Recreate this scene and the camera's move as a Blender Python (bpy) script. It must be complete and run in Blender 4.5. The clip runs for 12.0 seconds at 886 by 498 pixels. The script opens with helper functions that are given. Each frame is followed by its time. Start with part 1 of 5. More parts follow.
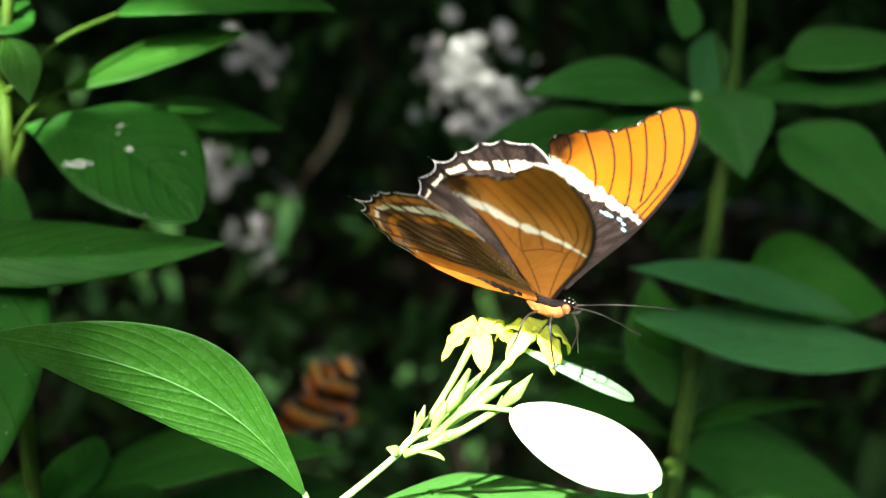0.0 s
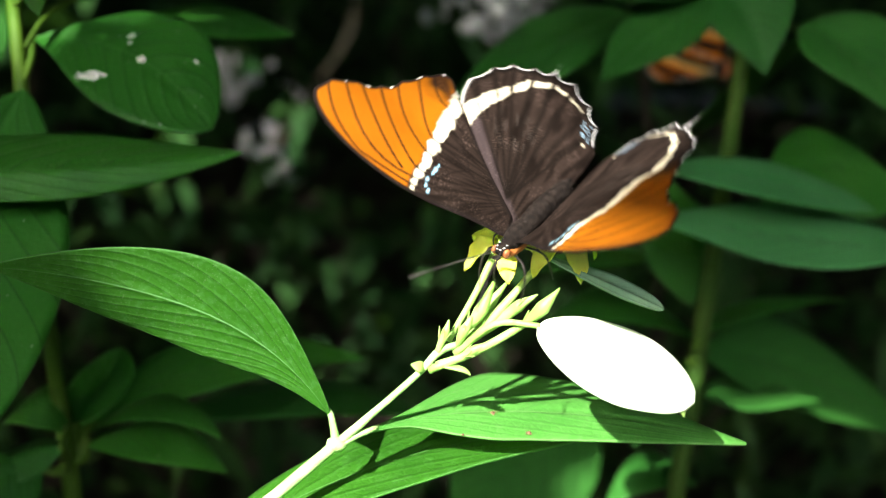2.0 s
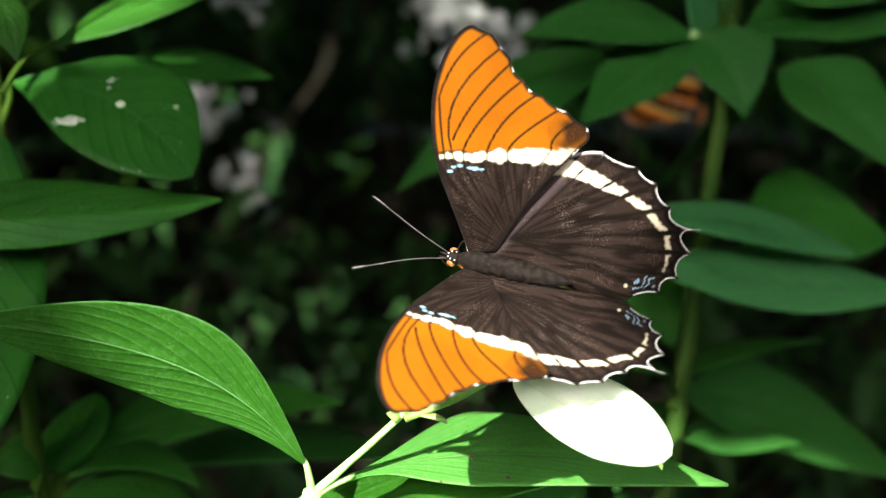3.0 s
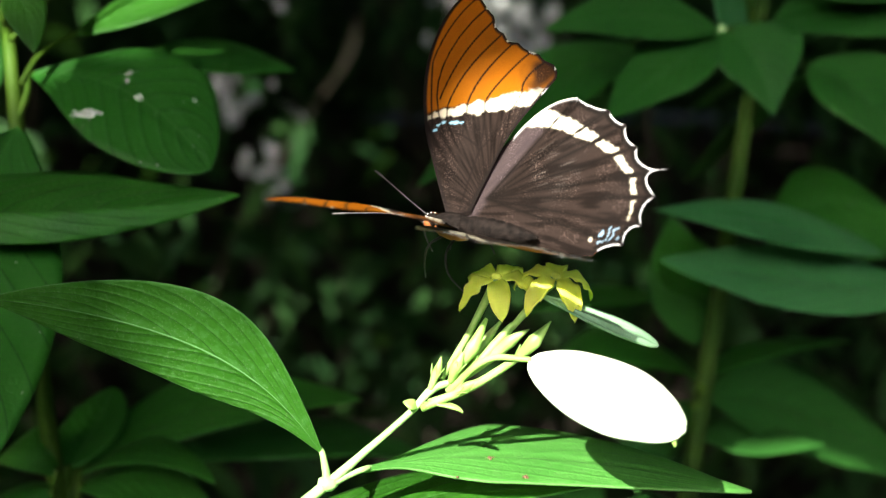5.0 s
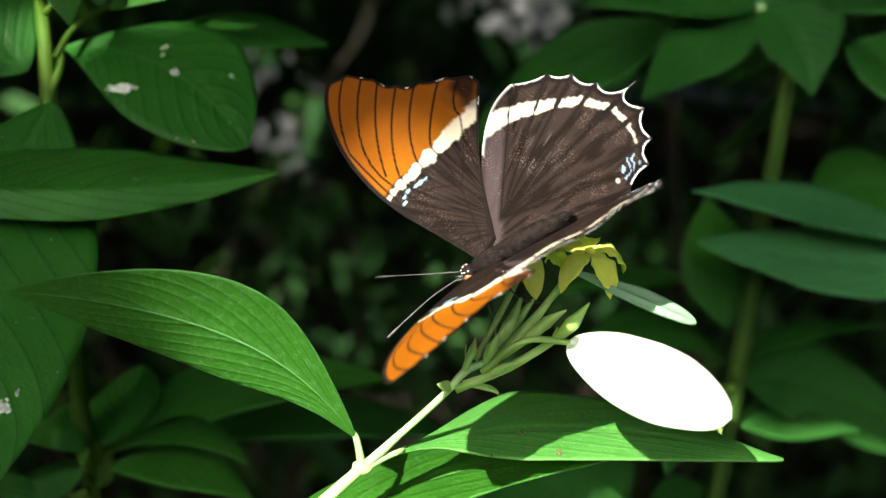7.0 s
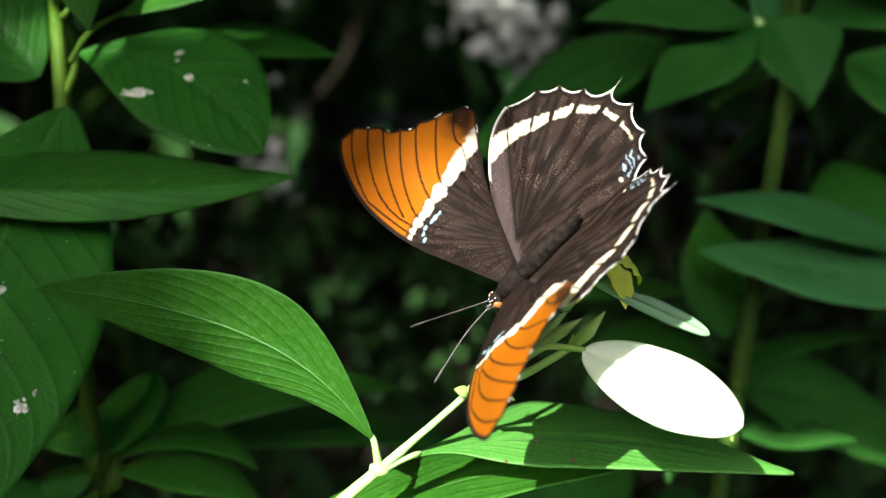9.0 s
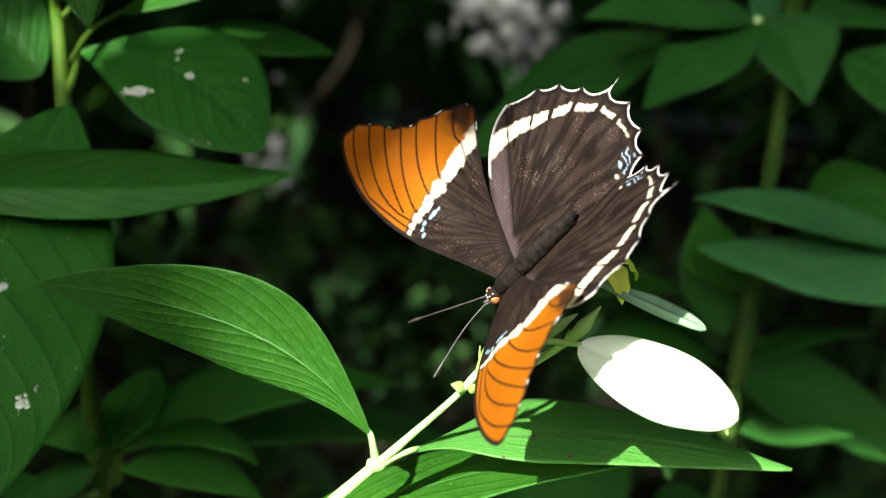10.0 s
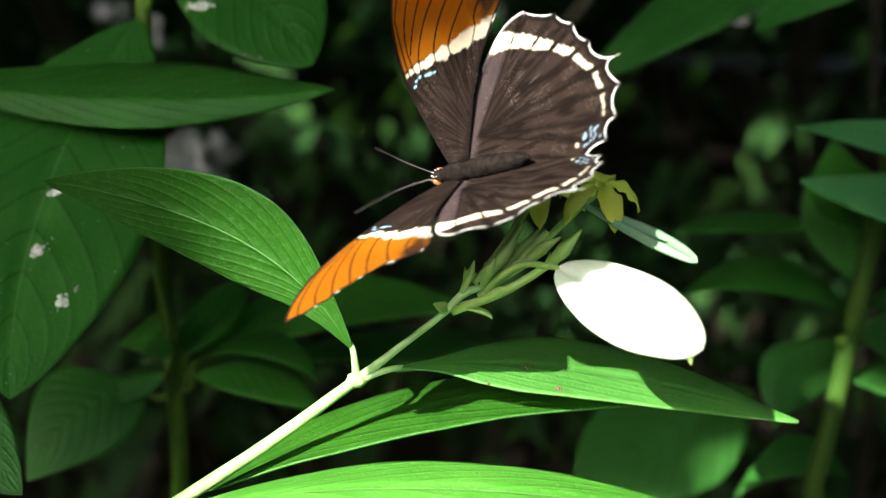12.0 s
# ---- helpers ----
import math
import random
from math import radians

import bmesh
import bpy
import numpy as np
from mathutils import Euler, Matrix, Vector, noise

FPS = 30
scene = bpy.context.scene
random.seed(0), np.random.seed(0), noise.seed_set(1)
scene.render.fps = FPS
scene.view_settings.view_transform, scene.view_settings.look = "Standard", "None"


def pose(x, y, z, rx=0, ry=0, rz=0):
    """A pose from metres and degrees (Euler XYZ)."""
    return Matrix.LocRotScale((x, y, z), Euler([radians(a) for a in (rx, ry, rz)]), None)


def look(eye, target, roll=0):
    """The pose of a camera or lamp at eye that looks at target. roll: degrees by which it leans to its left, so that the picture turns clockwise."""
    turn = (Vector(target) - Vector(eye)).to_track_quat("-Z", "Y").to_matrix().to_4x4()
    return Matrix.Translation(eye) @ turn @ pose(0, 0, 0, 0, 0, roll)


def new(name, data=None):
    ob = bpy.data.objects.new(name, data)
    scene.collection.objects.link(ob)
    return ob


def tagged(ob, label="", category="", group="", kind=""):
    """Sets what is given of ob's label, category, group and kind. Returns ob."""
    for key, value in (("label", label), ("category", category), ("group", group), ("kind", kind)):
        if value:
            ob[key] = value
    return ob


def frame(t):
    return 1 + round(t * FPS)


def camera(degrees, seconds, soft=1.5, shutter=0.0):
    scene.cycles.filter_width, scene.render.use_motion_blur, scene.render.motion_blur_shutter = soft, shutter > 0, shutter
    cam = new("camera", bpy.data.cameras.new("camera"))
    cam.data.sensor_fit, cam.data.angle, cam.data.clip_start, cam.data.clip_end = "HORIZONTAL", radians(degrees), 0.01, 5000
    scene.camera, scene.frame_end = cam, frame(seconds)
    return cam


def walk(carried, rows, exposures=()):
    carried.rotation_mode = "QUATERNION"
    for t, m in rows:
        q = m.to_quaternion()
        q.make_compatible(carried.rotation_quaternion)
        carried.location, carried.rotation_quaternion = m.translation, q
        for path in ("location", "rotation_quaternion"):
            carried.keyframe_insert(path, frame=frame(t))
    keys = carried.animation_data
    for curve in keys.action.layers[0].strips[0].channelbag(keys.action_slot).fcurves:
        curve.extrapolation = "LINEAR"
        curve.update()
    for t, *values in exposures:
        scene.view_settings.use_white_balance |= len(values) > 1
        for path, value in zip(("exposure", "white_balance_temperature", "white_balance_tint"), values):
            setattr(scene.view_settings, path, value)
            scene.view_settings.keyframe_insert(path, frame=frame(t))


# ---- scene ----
from mathutils.geometry import delaunay_2d_cdt

# ---------- camera ----------
cam = camera(38.0, 12.0, soft=1.2, shutter=0.45)
cam.data.dof.use_dof = True
cam.data.dof.focus_distance = 0.205
cam.data.dof.aperture_fstop = 15.0
walk(cam, [
    (0, pose(0.0177, -0.0083, 0.8488, 73.73, 0.42, 0.44)),
    (0.5, pose(0.0178, -0.0071, 0.8488, 73.37, 0.78, 0.37)),
    (1, pose(0.0188, -0.0074, 0.8483, 72.39, 1.15, 0.30)),
    (1.5, pose(0.0183, -0.0076, 0.8476, 70.26, 1.45, -0.12)),
    (2, pose(0.0168, -0.0071, 0.8484, 69.49, 1.85, 0.65)),
    (2.5, pose(0.0168, -0.0044, 0.8503, 70.63, 2.06, 0.07)),
    (3, pose(0.0155, -0.0038, 0.8519, 70.60, 1.42, -0.37)),
    (5, pose(0.0162, 0.0003, 0.8525, 70.10, 1.21, 0.82)),
    (5.5, pose(0.0186, 0.0023, 0.8530, 70.79, 1.32, 1.51)),
    (6, pose(0.0145, 0.0035, 0.8548, 68.76, 1.25, 2.10)),
    (6.5, pose(0.0057, 0.0051, 0.8531, 68.76, 0.69, 1.72)),
    (7, pose(0.0095, 0.0045, 0.8525, 68.93, 0.76, 1.27)),
    (8.8, pose(0.0036, -0.0002, 0.8486, 70.27, 0.27, 0.16)),
    (9, pose(0.0018, 0.0004, 0.8486, 70.26, 0.22, 0.20)),
    (9.5, pose(0.0000, 0.0000, 0.8500, 70.00, -0.00, -0.00)),
    (10, pose(0.0028, -0.0013, 0.8491, 70.15, 0.31, 0.33)),
    (10.5, pose(0.0082, -0.0007, 0.8485, 70.39, 1.15, 3.28)),
    (11, pose(0.0210, 0.0019, 0.8463, 70.07, 1.64, 6.66)),
    (11.5, pose(0.0343, 0.0057, 0.8455, 69.01, 2.82, 12.16)),
    (11.8, pose(0.0448, 0.0060, 0.8429, 67.99, 2.88, 11.89)),
    (12, pose(0.0494, 0.0076, 0.8420, 67.93, 2.81, 13.03)),
], exposures=[(0, 3.10), (1.5, 2.91), (3.0, 2.78), (5.0, 2.70), (7.0, 2.62), (9.5, 2.61), (12, 2.65)])

# ---------- light ----------
SUN = Vector((-0.326, -0.613, 0.719)).normalized()      # towards the sun
world = bpy.data.worlds.new("sky")
scene.world = world
world.use_nodes = True
wn = world.node_tree.nodes
sky = wn.new("ShaderNodeTexSky")
sky.sky_type = "NISHITA"
sky.sun_disc = False
sky.dust_density = 5.0
sky.sun_elevation = math.asin(SUN.z)
sky.sun_rotation = math.atan2(SUN.x, SUN.y)
world.node_tree.links.new(sky.outputs[0], wn["Background"].inputs[0])
wn["Background"].inputs[1].default_value = 0.145
sun_data = bpy.data.lights.new("sun", "SUN")
sun_data.energy, sun_data.angle, sun_data.color = 3.4, radians(0.53), (1.0, 0.95, 0.86)
sun = new("sun", sun_data)
sun.matrix_world = look(SUN * 5, (0, 0, 0))


# ---------- materials ----------
class Nodes:
    """Short hand for building a node material."""

    def __init__(self, name):
        self.mat = bpy.data.materials.new(name)
        self.mat.use_nodes = True
        self.tree = self.mat.node_tree
        self.bsdf = self.tree.nodes["Principled BSDF"]
        self.out = self.tree.nodes["Material Output"]

    def add(self, kind, **inputs):
        n = self.tree.nodes.new(kind)
        for key, value in inputs.items():
            self.put(n.inputs[key.replace("_", " ")], value)
        return n

    def put(self, socket, value):
        if isinstance(value, bpy.types.NodeSocket):
            self.tree.links.new(value, socket)
        else:
            socket.default_value = value

    def math(self, op, a, b=0.0, clamp=False):
        n = self.tree.nodes.new("ShaderNodeMath")
        n.operation, n.use_clamp = op, clamp
        self.put(n.inputs[0], a)
        self.put(n.inputs[1], b)
        return n.outputs[0]

    def step(self, x, lo, hi):
        n = self.tree.nodes.new("ShaderNodeMapRange")
        n.interpolation_type = "SMOOTHSTEP"
        self.put(n.inputs[0], x)
        n.inputs[1].default_value, n.inputs[2].default_value = lo, hi
        return n.outputs[0]

    def mix(self, fac, a, b):
        n = self.tree.nodes.new("ShaderNodeMix")
        n.data_type = "RGBA"
        self.put(n.inputs[0], fac)
        self.put(n.inputs[6], a if isinstance(a, bpy.types.NodeSocket) else (*a, 1))
        self.put(n.inputs[7], b if isinstance(b, bpy.types.NodeSocket) else (*b, 1))
        return n.outputs[2]

    def noise(self, scale, detail=3.0, coords=None):
        n = self.tree.nodes.new("ShaderNodeTexNoise")
        n.inputs["Scale"].default_value, n.inputs["Detail"].default_value = scale, detail
        if coords:
            self.tree.links.new(coords, n.inputs["Vector"])
        return n.outputs[0]

    def object_coords(self):
        return self.tree.nodes.new("ShaderNodeTexCoord").outputs["Object"]

    def bump(self, height, strength, distance):
        n = self.add("ShaderNodeBump", Strength=strength, Distance=distance)
        self.put(n.inputs["Height"], height)
        self.put(self.bsdf.inputs["Normal"], n.outputs[0])
        return n.outputs[0]

    def thin(self, colour, amount, normal=None):
        """Lets light through a thin sheet."""
        t = self.tree.nodes.new("ShaderNodeBsdfTranslucent")
        self.put(t.inputs["Color"], colour if isinstance(colour, bpy.types.NodeSocket) else (*colour, 1))
        m = self.tree.nodes.new("ShaderNodeMixShader")
        self.put(m.inputs[0], amount)
        self.tree.links.new(self.bsdf.outputs[0], m.inputs[1])
        self.tree.links.new(t.outputs[0], m.inputs[2])
        self.tree.links.new(m.outputs[0], self.out.inputs[0])


def leaf_material(name, dark, light, rib, glow, veins=11.0, rough=0.42, through_amount=0.3, specks=0.0, bend=0.34, hairs=0.0, lines=0.75, spec=0.16, rib_width=1.0, relief=1.0):
    """A leaf blade with a pale midrib, sunken side veins, blotches and a little light coming through."""
    n = Nodes(name)
    uv = n.tree.nodes.new("ShaderNodeUVMap").outputs[0]
    sep = n.add("ShaderNodeSeparateXYZ", Vector=uv)
    u, v = sep.outputs[0], sep.outputs[1]
    off = n.math("ABSOLUTE", n.math("SUBTRACT", v, 0.5))
    bent = n.math("MULTIPLY", n.math("POWER", n.math("MULTIPLY", off, 2.0), 1.15), bend)
    phase = n.math("FRACT", n.math("MULTIPLY", n.math("SUBTRACT", u, bent), veins))
    tri = n.math("ABSOLUTE", n.math("SUBTRACT", phase, 0.5))
    side = n.step(tri, 0.5 - 0.035 * veins / 5.5, 0.498)
    midrib = n.math("SUBTRACT", 1.0, n.step(off, 0.003 * rib_width, 0.008 * rib_width))
    oc = n.object_coords()
    blotch, grain = n.noise(55.0, 4.0, oc), n.noise(900.0, 2.0, oc)
    rnd = n.tree.nodes.new("ShaderNodeObjectInfo").outputs["Random"]
    base = n.mix(n.step(n.math("ADD", blotch, n.math("MULTIPLY", n.math("SUBTRACT", rnd, 0.5), 0.35)), 0.3, 0.72), dark, light)
    base = n.mix(n.math("MULTIPLY", side, lines), base, tuple(0.4 * c for c in dark))
    base = n.mix(n.math("MULTIPLY", n.step(grain, 0.45, 0.8), 0.18), base, rib)
    base = n.mix(n.math("MULTIPLY", midrib, 0.85), base, rib)
    if specks:
        dots = n.noise(1100.0, 0.0, oc)
        base = n.mix(n.math("MULTIPLY", n.step(dots, 0.83, 0.87), specks), base, (0.6, 0.62, 0.5))
    if hairs:
        base = n.mix(n.math("MULTIPLY", n.step(n.noise(5200.0, 0.0, oc), 0.70, 0.80), hairs), base, (0.45, 0.55, 0.35))
        base = n.mix(n.math("MULTIPLY", n.step(off, 0.486, 0.498), 0.4), base, rib)
    n.put(n.bsdf.inputs["Base Color"], base)
    n.put(n.bsdf.inputs["Roughness"], n.math("ADD", n.math("MULTIPLY", blotch, 0.25), rough - 0.1))
    n.bsdf.inputs["Specular IOR Level"].default_value = spec
    cells = n.tree.nodes.new("ShaderNodeTexVoronoi")
    cells.feature = "DISTANCE_TO_EDGE"
    cells.inputs["Scale"].default_value = 700.0
    n.tree.links.new(oc, cells.inputs["Vector"])
    height = n.math("ADD", n.step(tri, 0.5, 0.25), n.math("ADD", n.math("MULTIPLY", grain, 0.15), n.math("MULTIPLY", n.step(cells.outputs[0], 0.0, 0.25), 0.30)))
    n.bump(height, relief * 0.32 * min(1.0, 0.15 + lines * 1.15), 0.0005)
    n.thin(n.mix(n.math("MULTIPLY", side, 0.5), glow, dark), through_amount)
    return n.mat


def plain_material(name, low, high, scale, rough=0.6, bump=0.2, through_amount=0.0, glow=None, spec=0.4, metres=0.0004):
    """A surface whose colour wanders between two tones, with fine relief."""
    n = Nodes(name)
    oc = n.object_coords()
    a, b = n.noise(scale, 4.0, oc), n.noise(scale * 9.0, 2.0, oc)
    col = n.mix(n.step(a, 0.32, 0.68), low, high)
    n.put(n.bsdf.inputs["Base Color"], n.mix(n.math("MULTIPLY", b, 0.35), col, low))
    n.bsdf.inputs["Roughness"].default_value = rough
    n.bsdf.inputs["Specular IOR Level"].default_value = spec
    n.bump(n.math("ADD", a, n.math("MULTIPLY", b, 0.5)), bump, metres)
    if through_amount:
        n.thin(glow or high, through_amount)
    return n.mat


def far_leaf_material():
    """Foliage seen only as a blur: each leaf has its own green."""
    n = Nodes("leaf_far")
    rnd = n.tree.nodes.new("ShaderNodeNewGeometry").outputs["Random Per Island"]
    # greens set near black, putting the deep shade into the leaf colour
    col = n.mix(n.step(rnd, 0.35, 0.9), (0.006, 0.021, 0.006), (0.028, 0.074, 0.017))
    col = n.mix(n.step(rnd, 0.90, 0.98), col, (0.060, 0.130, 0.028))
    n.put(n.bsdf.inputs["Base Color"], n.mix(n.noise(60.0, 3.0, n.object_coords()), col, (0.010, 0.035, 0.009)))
    n.bsdf.inputs["Roughness"].default_value = 0.6
    n.bsdf.inputs["Specular IOR Level"].default_value = 0.08
    n.thin((0.09, 0.26, 0.03), 0.12)
    return n.mat


def wing_material(name, rough, through_amount):
    """Scaled wing: the drawing of the wing comes from the mesh's colour layer, with fine scale grain."""
    n = Nodes(name)
    a = n.tree.nodes.new("ShaderNodeAttribute")
    a.attribute_name = "drawing"
    oc = n.object_coords()
    grain, cloud = n.noise(5200.0, 2.0, oc), n.noise(380.0, 3.0, oc)
    tone = n.math("ADD", 0.72, n.math("ADD", n.math("MULTIPLY", grain, 0.35), n.math("MULTIPLY", cloud, 0.25)))
    red = n.add("ShaderNodeSeparateXYZ", Vector=a.outputs[0]).outputs[0]
    # dark scales brightened in specks: sparkle highlights painted into the tone
    dusk = n.math("SUBTRACT", 1.0, n.step(red, 0.02, 0.09))
    speck = n.math("MULTIPLY", n.step(n.noise(4600.0, 1.0, oc), 0.54, 0.68), n.step(n.noise(240.0, 2.0, oc), 0.42, 0.66))
    tone = n.math("ADD", tone, n.math("MULTIPLY", n.math("MULTIPLY", speck, dusk), 2.6))
    m = n.tree.nodes.new("ShaderNodeVectorMath")
    m.operation = "SCALE"
    n.put(m.inputs[0], a.outputs[0])
    n.put(m.inputs["Scale"], tone)
    n.put(n.bsdf.inputs["Base Color"], m.outputs[0])
    n.bsdf.inputs["Roughness"].default_value = rough
    n.bsdf.inputs["Specular IOR Level"].default_value = 0.03
    n.bump(n.math("ADD", grain, cloud), 0.25, 0.00008)
    n.thin(m.outputs[0], through_amount)
    return n.mat


LEAF_SUN = leaf_material("leaf_fresh", (0.0125, 0.067, 0.0042), (0.023, 0.105, 0.0066), (0.09, 0.26, 0.06), (0.10, 0.42, 0.010), 4.5, 0.46, 0.28, bend=0.72, hairs=0.08)
# large front leaf: green darkened, its partial shade put into the colour
LEAF_MAIN = leaf_material("leaf_main_shaded", (0.0100, 0.053, 0.0040), (0.017, 0.080, 0.0058), (0.10, 0.26, 0.08), (0.09, 0.38, 0.012), 7.5, 0.50, 0.24, bend=0.55, hairs=0.12, lines=0.50, spec=0.07, rib_width=1.4, relief=1.4)
# next two: sunlit copies of the leaf green, sunshine put into the colour
LEAF_SUNLIT = leaf_material("leaf_sunlit", (0.033, 0.145, 0.021), (0.060, 0.215, 0.036), (0.18, 0.36, 0.12), (0.16, 0.52, 0.015), 4.5, 0.42, 0.28, bend=0.72, hairs=0.14, lines=0.24, relief=1.6)
LEAF_FULL_SUN = leaf_material("leaf_full_sun", (0.055, 0.235, 0.022), (0.085, 0.305, 0.036), (0.24, 0.42, 0.16), (0.20, 0.56, 0.03), 5.5, 0.45, 0.26, bend=0.62, hairs=0.14, lines=0.25, relief=1.5)
LEAF_DEEP = leaf_material("leaf_deep", (0.018, 0.102, 0.011), (0.033, 0.152, 0.017), (0.06, 0.19, 0.04), (0.07, 0.36, 0.02), 9.0, 0.40, 0.25, 0.5)
LEAF_BLUE = leaf_material("leaf_blue_green", (0.041, 0.180, 0.052), (0.064, 0.245, 0.074), (0.08, 0.24, 0.08), (0.07, 0.34, 0.05), 9.0, 0.45, 0.2)
# shaded copy of the leaf green: the shade is painted in
LEAF_SHADED = leaf_material("leaf_shaded", (0.018, 0.098, 0.014), (0.033, 0.142, 0.023), (0.05, 0.16, 0.035), (0.06, 0.26, 0.02), 9.0, 0.45, 0.2)
LEAF_FAR = far_leaf_material()
# white far bracts greyed, putting the shade they stand in into the colour
BRACT_FAR_SHADED = plain_material("bract_far_shaded", (0.15, 0.17, 0.15), (0.46, 0.48, 0.46), 60.0, 0.6, 0.1)
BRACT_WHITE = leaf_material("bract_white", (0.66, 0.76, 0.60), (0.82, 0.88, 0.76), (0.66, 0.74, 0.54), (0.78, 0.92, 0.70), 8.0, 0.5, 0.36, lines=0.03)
# pale green bract darkened so that its shade sits in the colour
BRACT_PALE_SHADED = leaf_material("bract_pale_shaded", (0.150, 0.290, 0.160), (0.205, 0.355, 0.210), (0.18, 0.30, 0.17), (0.18, 0.34, 0.15), 8.0, 0.6, 0.10, lines=0.12, spec=0.06)
STEM_PALE = plain_material("stem_pale_green", (0.20, 0.39, 0.11), (0.35, 0.53, 0.21), 260.0, 0.5, 0.35, 0.0)
STEM_GREEN = plain_material("stem_green", (0.026, 0.074, 0.005), (0.056, 0.115, 0.009), 90.0, 0.6, 0.3, spec=0.15)
STEM_OLIVE = plain_material("stem_olive", (0.018, 0.050, 0.006), (0.038, 0.080, 0.011), 60.0, 0.7, 0.3, spec=0.08)
BUD_GREEN = plain_material("bud_green", (0.20, 0.38, 0.07), (0.38, 0.56, 0.16), 160.0, 0.5, 0.3, 0.15, (0.3, 0.6, 0.1))
PETAL_YELLOW = plain_material("petal_yellow", (0.80, 0.86, 0.15), (0.93, 0.96, 0.26), 200.0, 0.6, 0.3, 0.55, (0.95, 0.95, 0.07))
BARK = plain_material("bark", (0.008, 0.008, 0.005), (0.021, 0.018, 0.011), 40.0, 0.85, 0.8, metres=0.004, spec=0.08)
# soil darkened: its shade under the shrubs is put into the colour
SOIL = plain_material("soil", (0.005, 0.004, 0.003), (0.018, 0.014, 0.010), 14.0, 0.95, 0.9, metres=0.01, spec=0.08)
LITTER = plain_material("dead_leaf", (0.07, 0.04, 0.02), (0.24, 0.15, 0.09), 30.0, 0.8, 0.3, spec=0.08)
# hedge green darkened likewise to stand for shade
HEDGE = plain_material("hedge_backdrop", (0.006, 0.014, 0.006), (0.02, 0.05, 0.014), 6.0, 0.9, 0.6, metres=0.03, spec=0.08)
WING = wing_material("wing_scales", 0.55, 0.36)
HAIR_BLACK = plain_material("body_hair_black", (0.005, 0.004, 0.0035), (0.016, 0.012, 0.010), 900.0, 0.75, 0.9, spec=0.05, metres=0.0003)
FUZZ = plain_material("brown_fuzz", (0.008, 0.006, 0.005), (0.026, 0.019, 0.016), 900.0, 0.8, 0.2, spec=0.15)
BODY_ORANGE = plain_material("body_orange", (0.35, 0.10, 0.02), (0.60, 0.22, 0.05), 900.0, 0.6, 0.6)
CHITIN = plain_material("chitin_black", (0.008, 0.007, 0.006), (0.025, 0.020, 0.018), 700.0, 0.3, 0.3)
ANTENNA = plain_material("antenna_grey", (0.020, 0.017, 0.017), (0.055, 0.050, 0.050), 600.0, 0.4, 0.2)
EYE = plain_material("eye_brown", (0.16, 0.05, 0.02), (0.40, 0.14, 0.04), 800.0, 0.15, 0.1, spec=0.6)
SCALE_WHITE = plain_material("white_scales", (0.6, 0.6, 0.56), (0.8, 0.8, 0.76), 800.0, 0.6, 0.2)
CRUST = plain_material("dropping_white", (0.42, 0.44, 0.36), (0.82, 0.82, 0.76), 1500.0, 0.9, 0.8, spec=0.1, metres=0.0004)


# ---------- building tools ----------
def make_mesh(name, verts, faces, uv=None, smooth=True):
    me = bpy.data.meshes.new(name)
    me.from_pydata([tuple(v) for v in verts], [], faces)
    if uv is not None:
        layer = me.uv_layers.new(name="UVMap")
        index = np.empty(len(me.loops), dtype=np.int32)
        me.loops.foreach_get("vertex_index", index)
        layer.data.foreach_set("uv", np.asarray(uv, dtype=np.float32)[index].ravel())
    if smooth:
        me.polygons.foreach_set("use_smooth", [True] * len(me.polygons))
    me.update()
    return me


def part(name, mesh, material, parent, label=""):
    """Links a mesh as one part under a thing or under a part."""
    ob = new(name, mesh)
    if not mesh.materials:
        mesh.materials.append(material)
    ob.parent = parent
    return tagged(ob, label)


def thing(name, place, label, category, group="", kind=""):
    ob = new(name)
    ob.location = place
    ob.empty_display_size = 0.01
    return tagged(ob, label, category, group, kind)


def tube_data(points, radii, sides=10, smooth_steps=5, wobble=0.0):
    """Vertices and faces of a round tube along a smooth line through the points."""
    pts = [Vector(p) for p in points]
    line, rad = [], []
    for i in range(len(pts) - 1):
        p0, p1, p2, p3 = pts[max(i - 1, 0)], pts[i], pts[i + 1], pts[min(i + 2, len(pts) - 1)]
        for k in range(smooth_steps):
            s = k / smooth_steps
            reach = (p2 - p1).length
            m1, m2 = (p2 - p0).normalized() * reach, (p3 - p1).normalized() * reach
            line.append(p1 * (2 * s ** 3 - 3 * s * s + 1) + m1 * (s ** 3 - 2 * s * s + s) + p2 * (3 * s * s - 2 * s ** 3) + m2 * (s ** 3 - s * s))
            rad.append(radii[i] + (radii[i + 1] - radii[i]) * s)
    line.append(pts[-1])
    rad.append(radii[-1])
    verts, faces = [], []
    side = None
    for i, p in enumerate(line):
        d = (line[min(i + 1, len(line) - 1)] - line[max(i - 1, 0)]).normalized()
        if side is None:
            side = d.orthogonal().normalized()
        side = (side - d * side.dot(d)).normalized()
        up = d.cross(side)
        for k in range(sides):
            a = 2 * math.pi * k / sides
            r = rad[i] * (1 + wobble * noise.noise(p * 400 + Vector((a, 0, 0))))
            verts.append(p + side * (r * math.cos(a)) + up * (r * math.sin(a)))
    for i in range(len(line) - 1):
        for k in range(sides):
            a, b = i * sides + k, i * sides + (k + 1) % sides
            faces.append((a, b, b + sides, a + sides))
    faces.append(tuple(range(sides))[::-1])
    faces.append(tuple(range((len(line) - 1) * sides, len(line) * sides)))
    return verts, faces


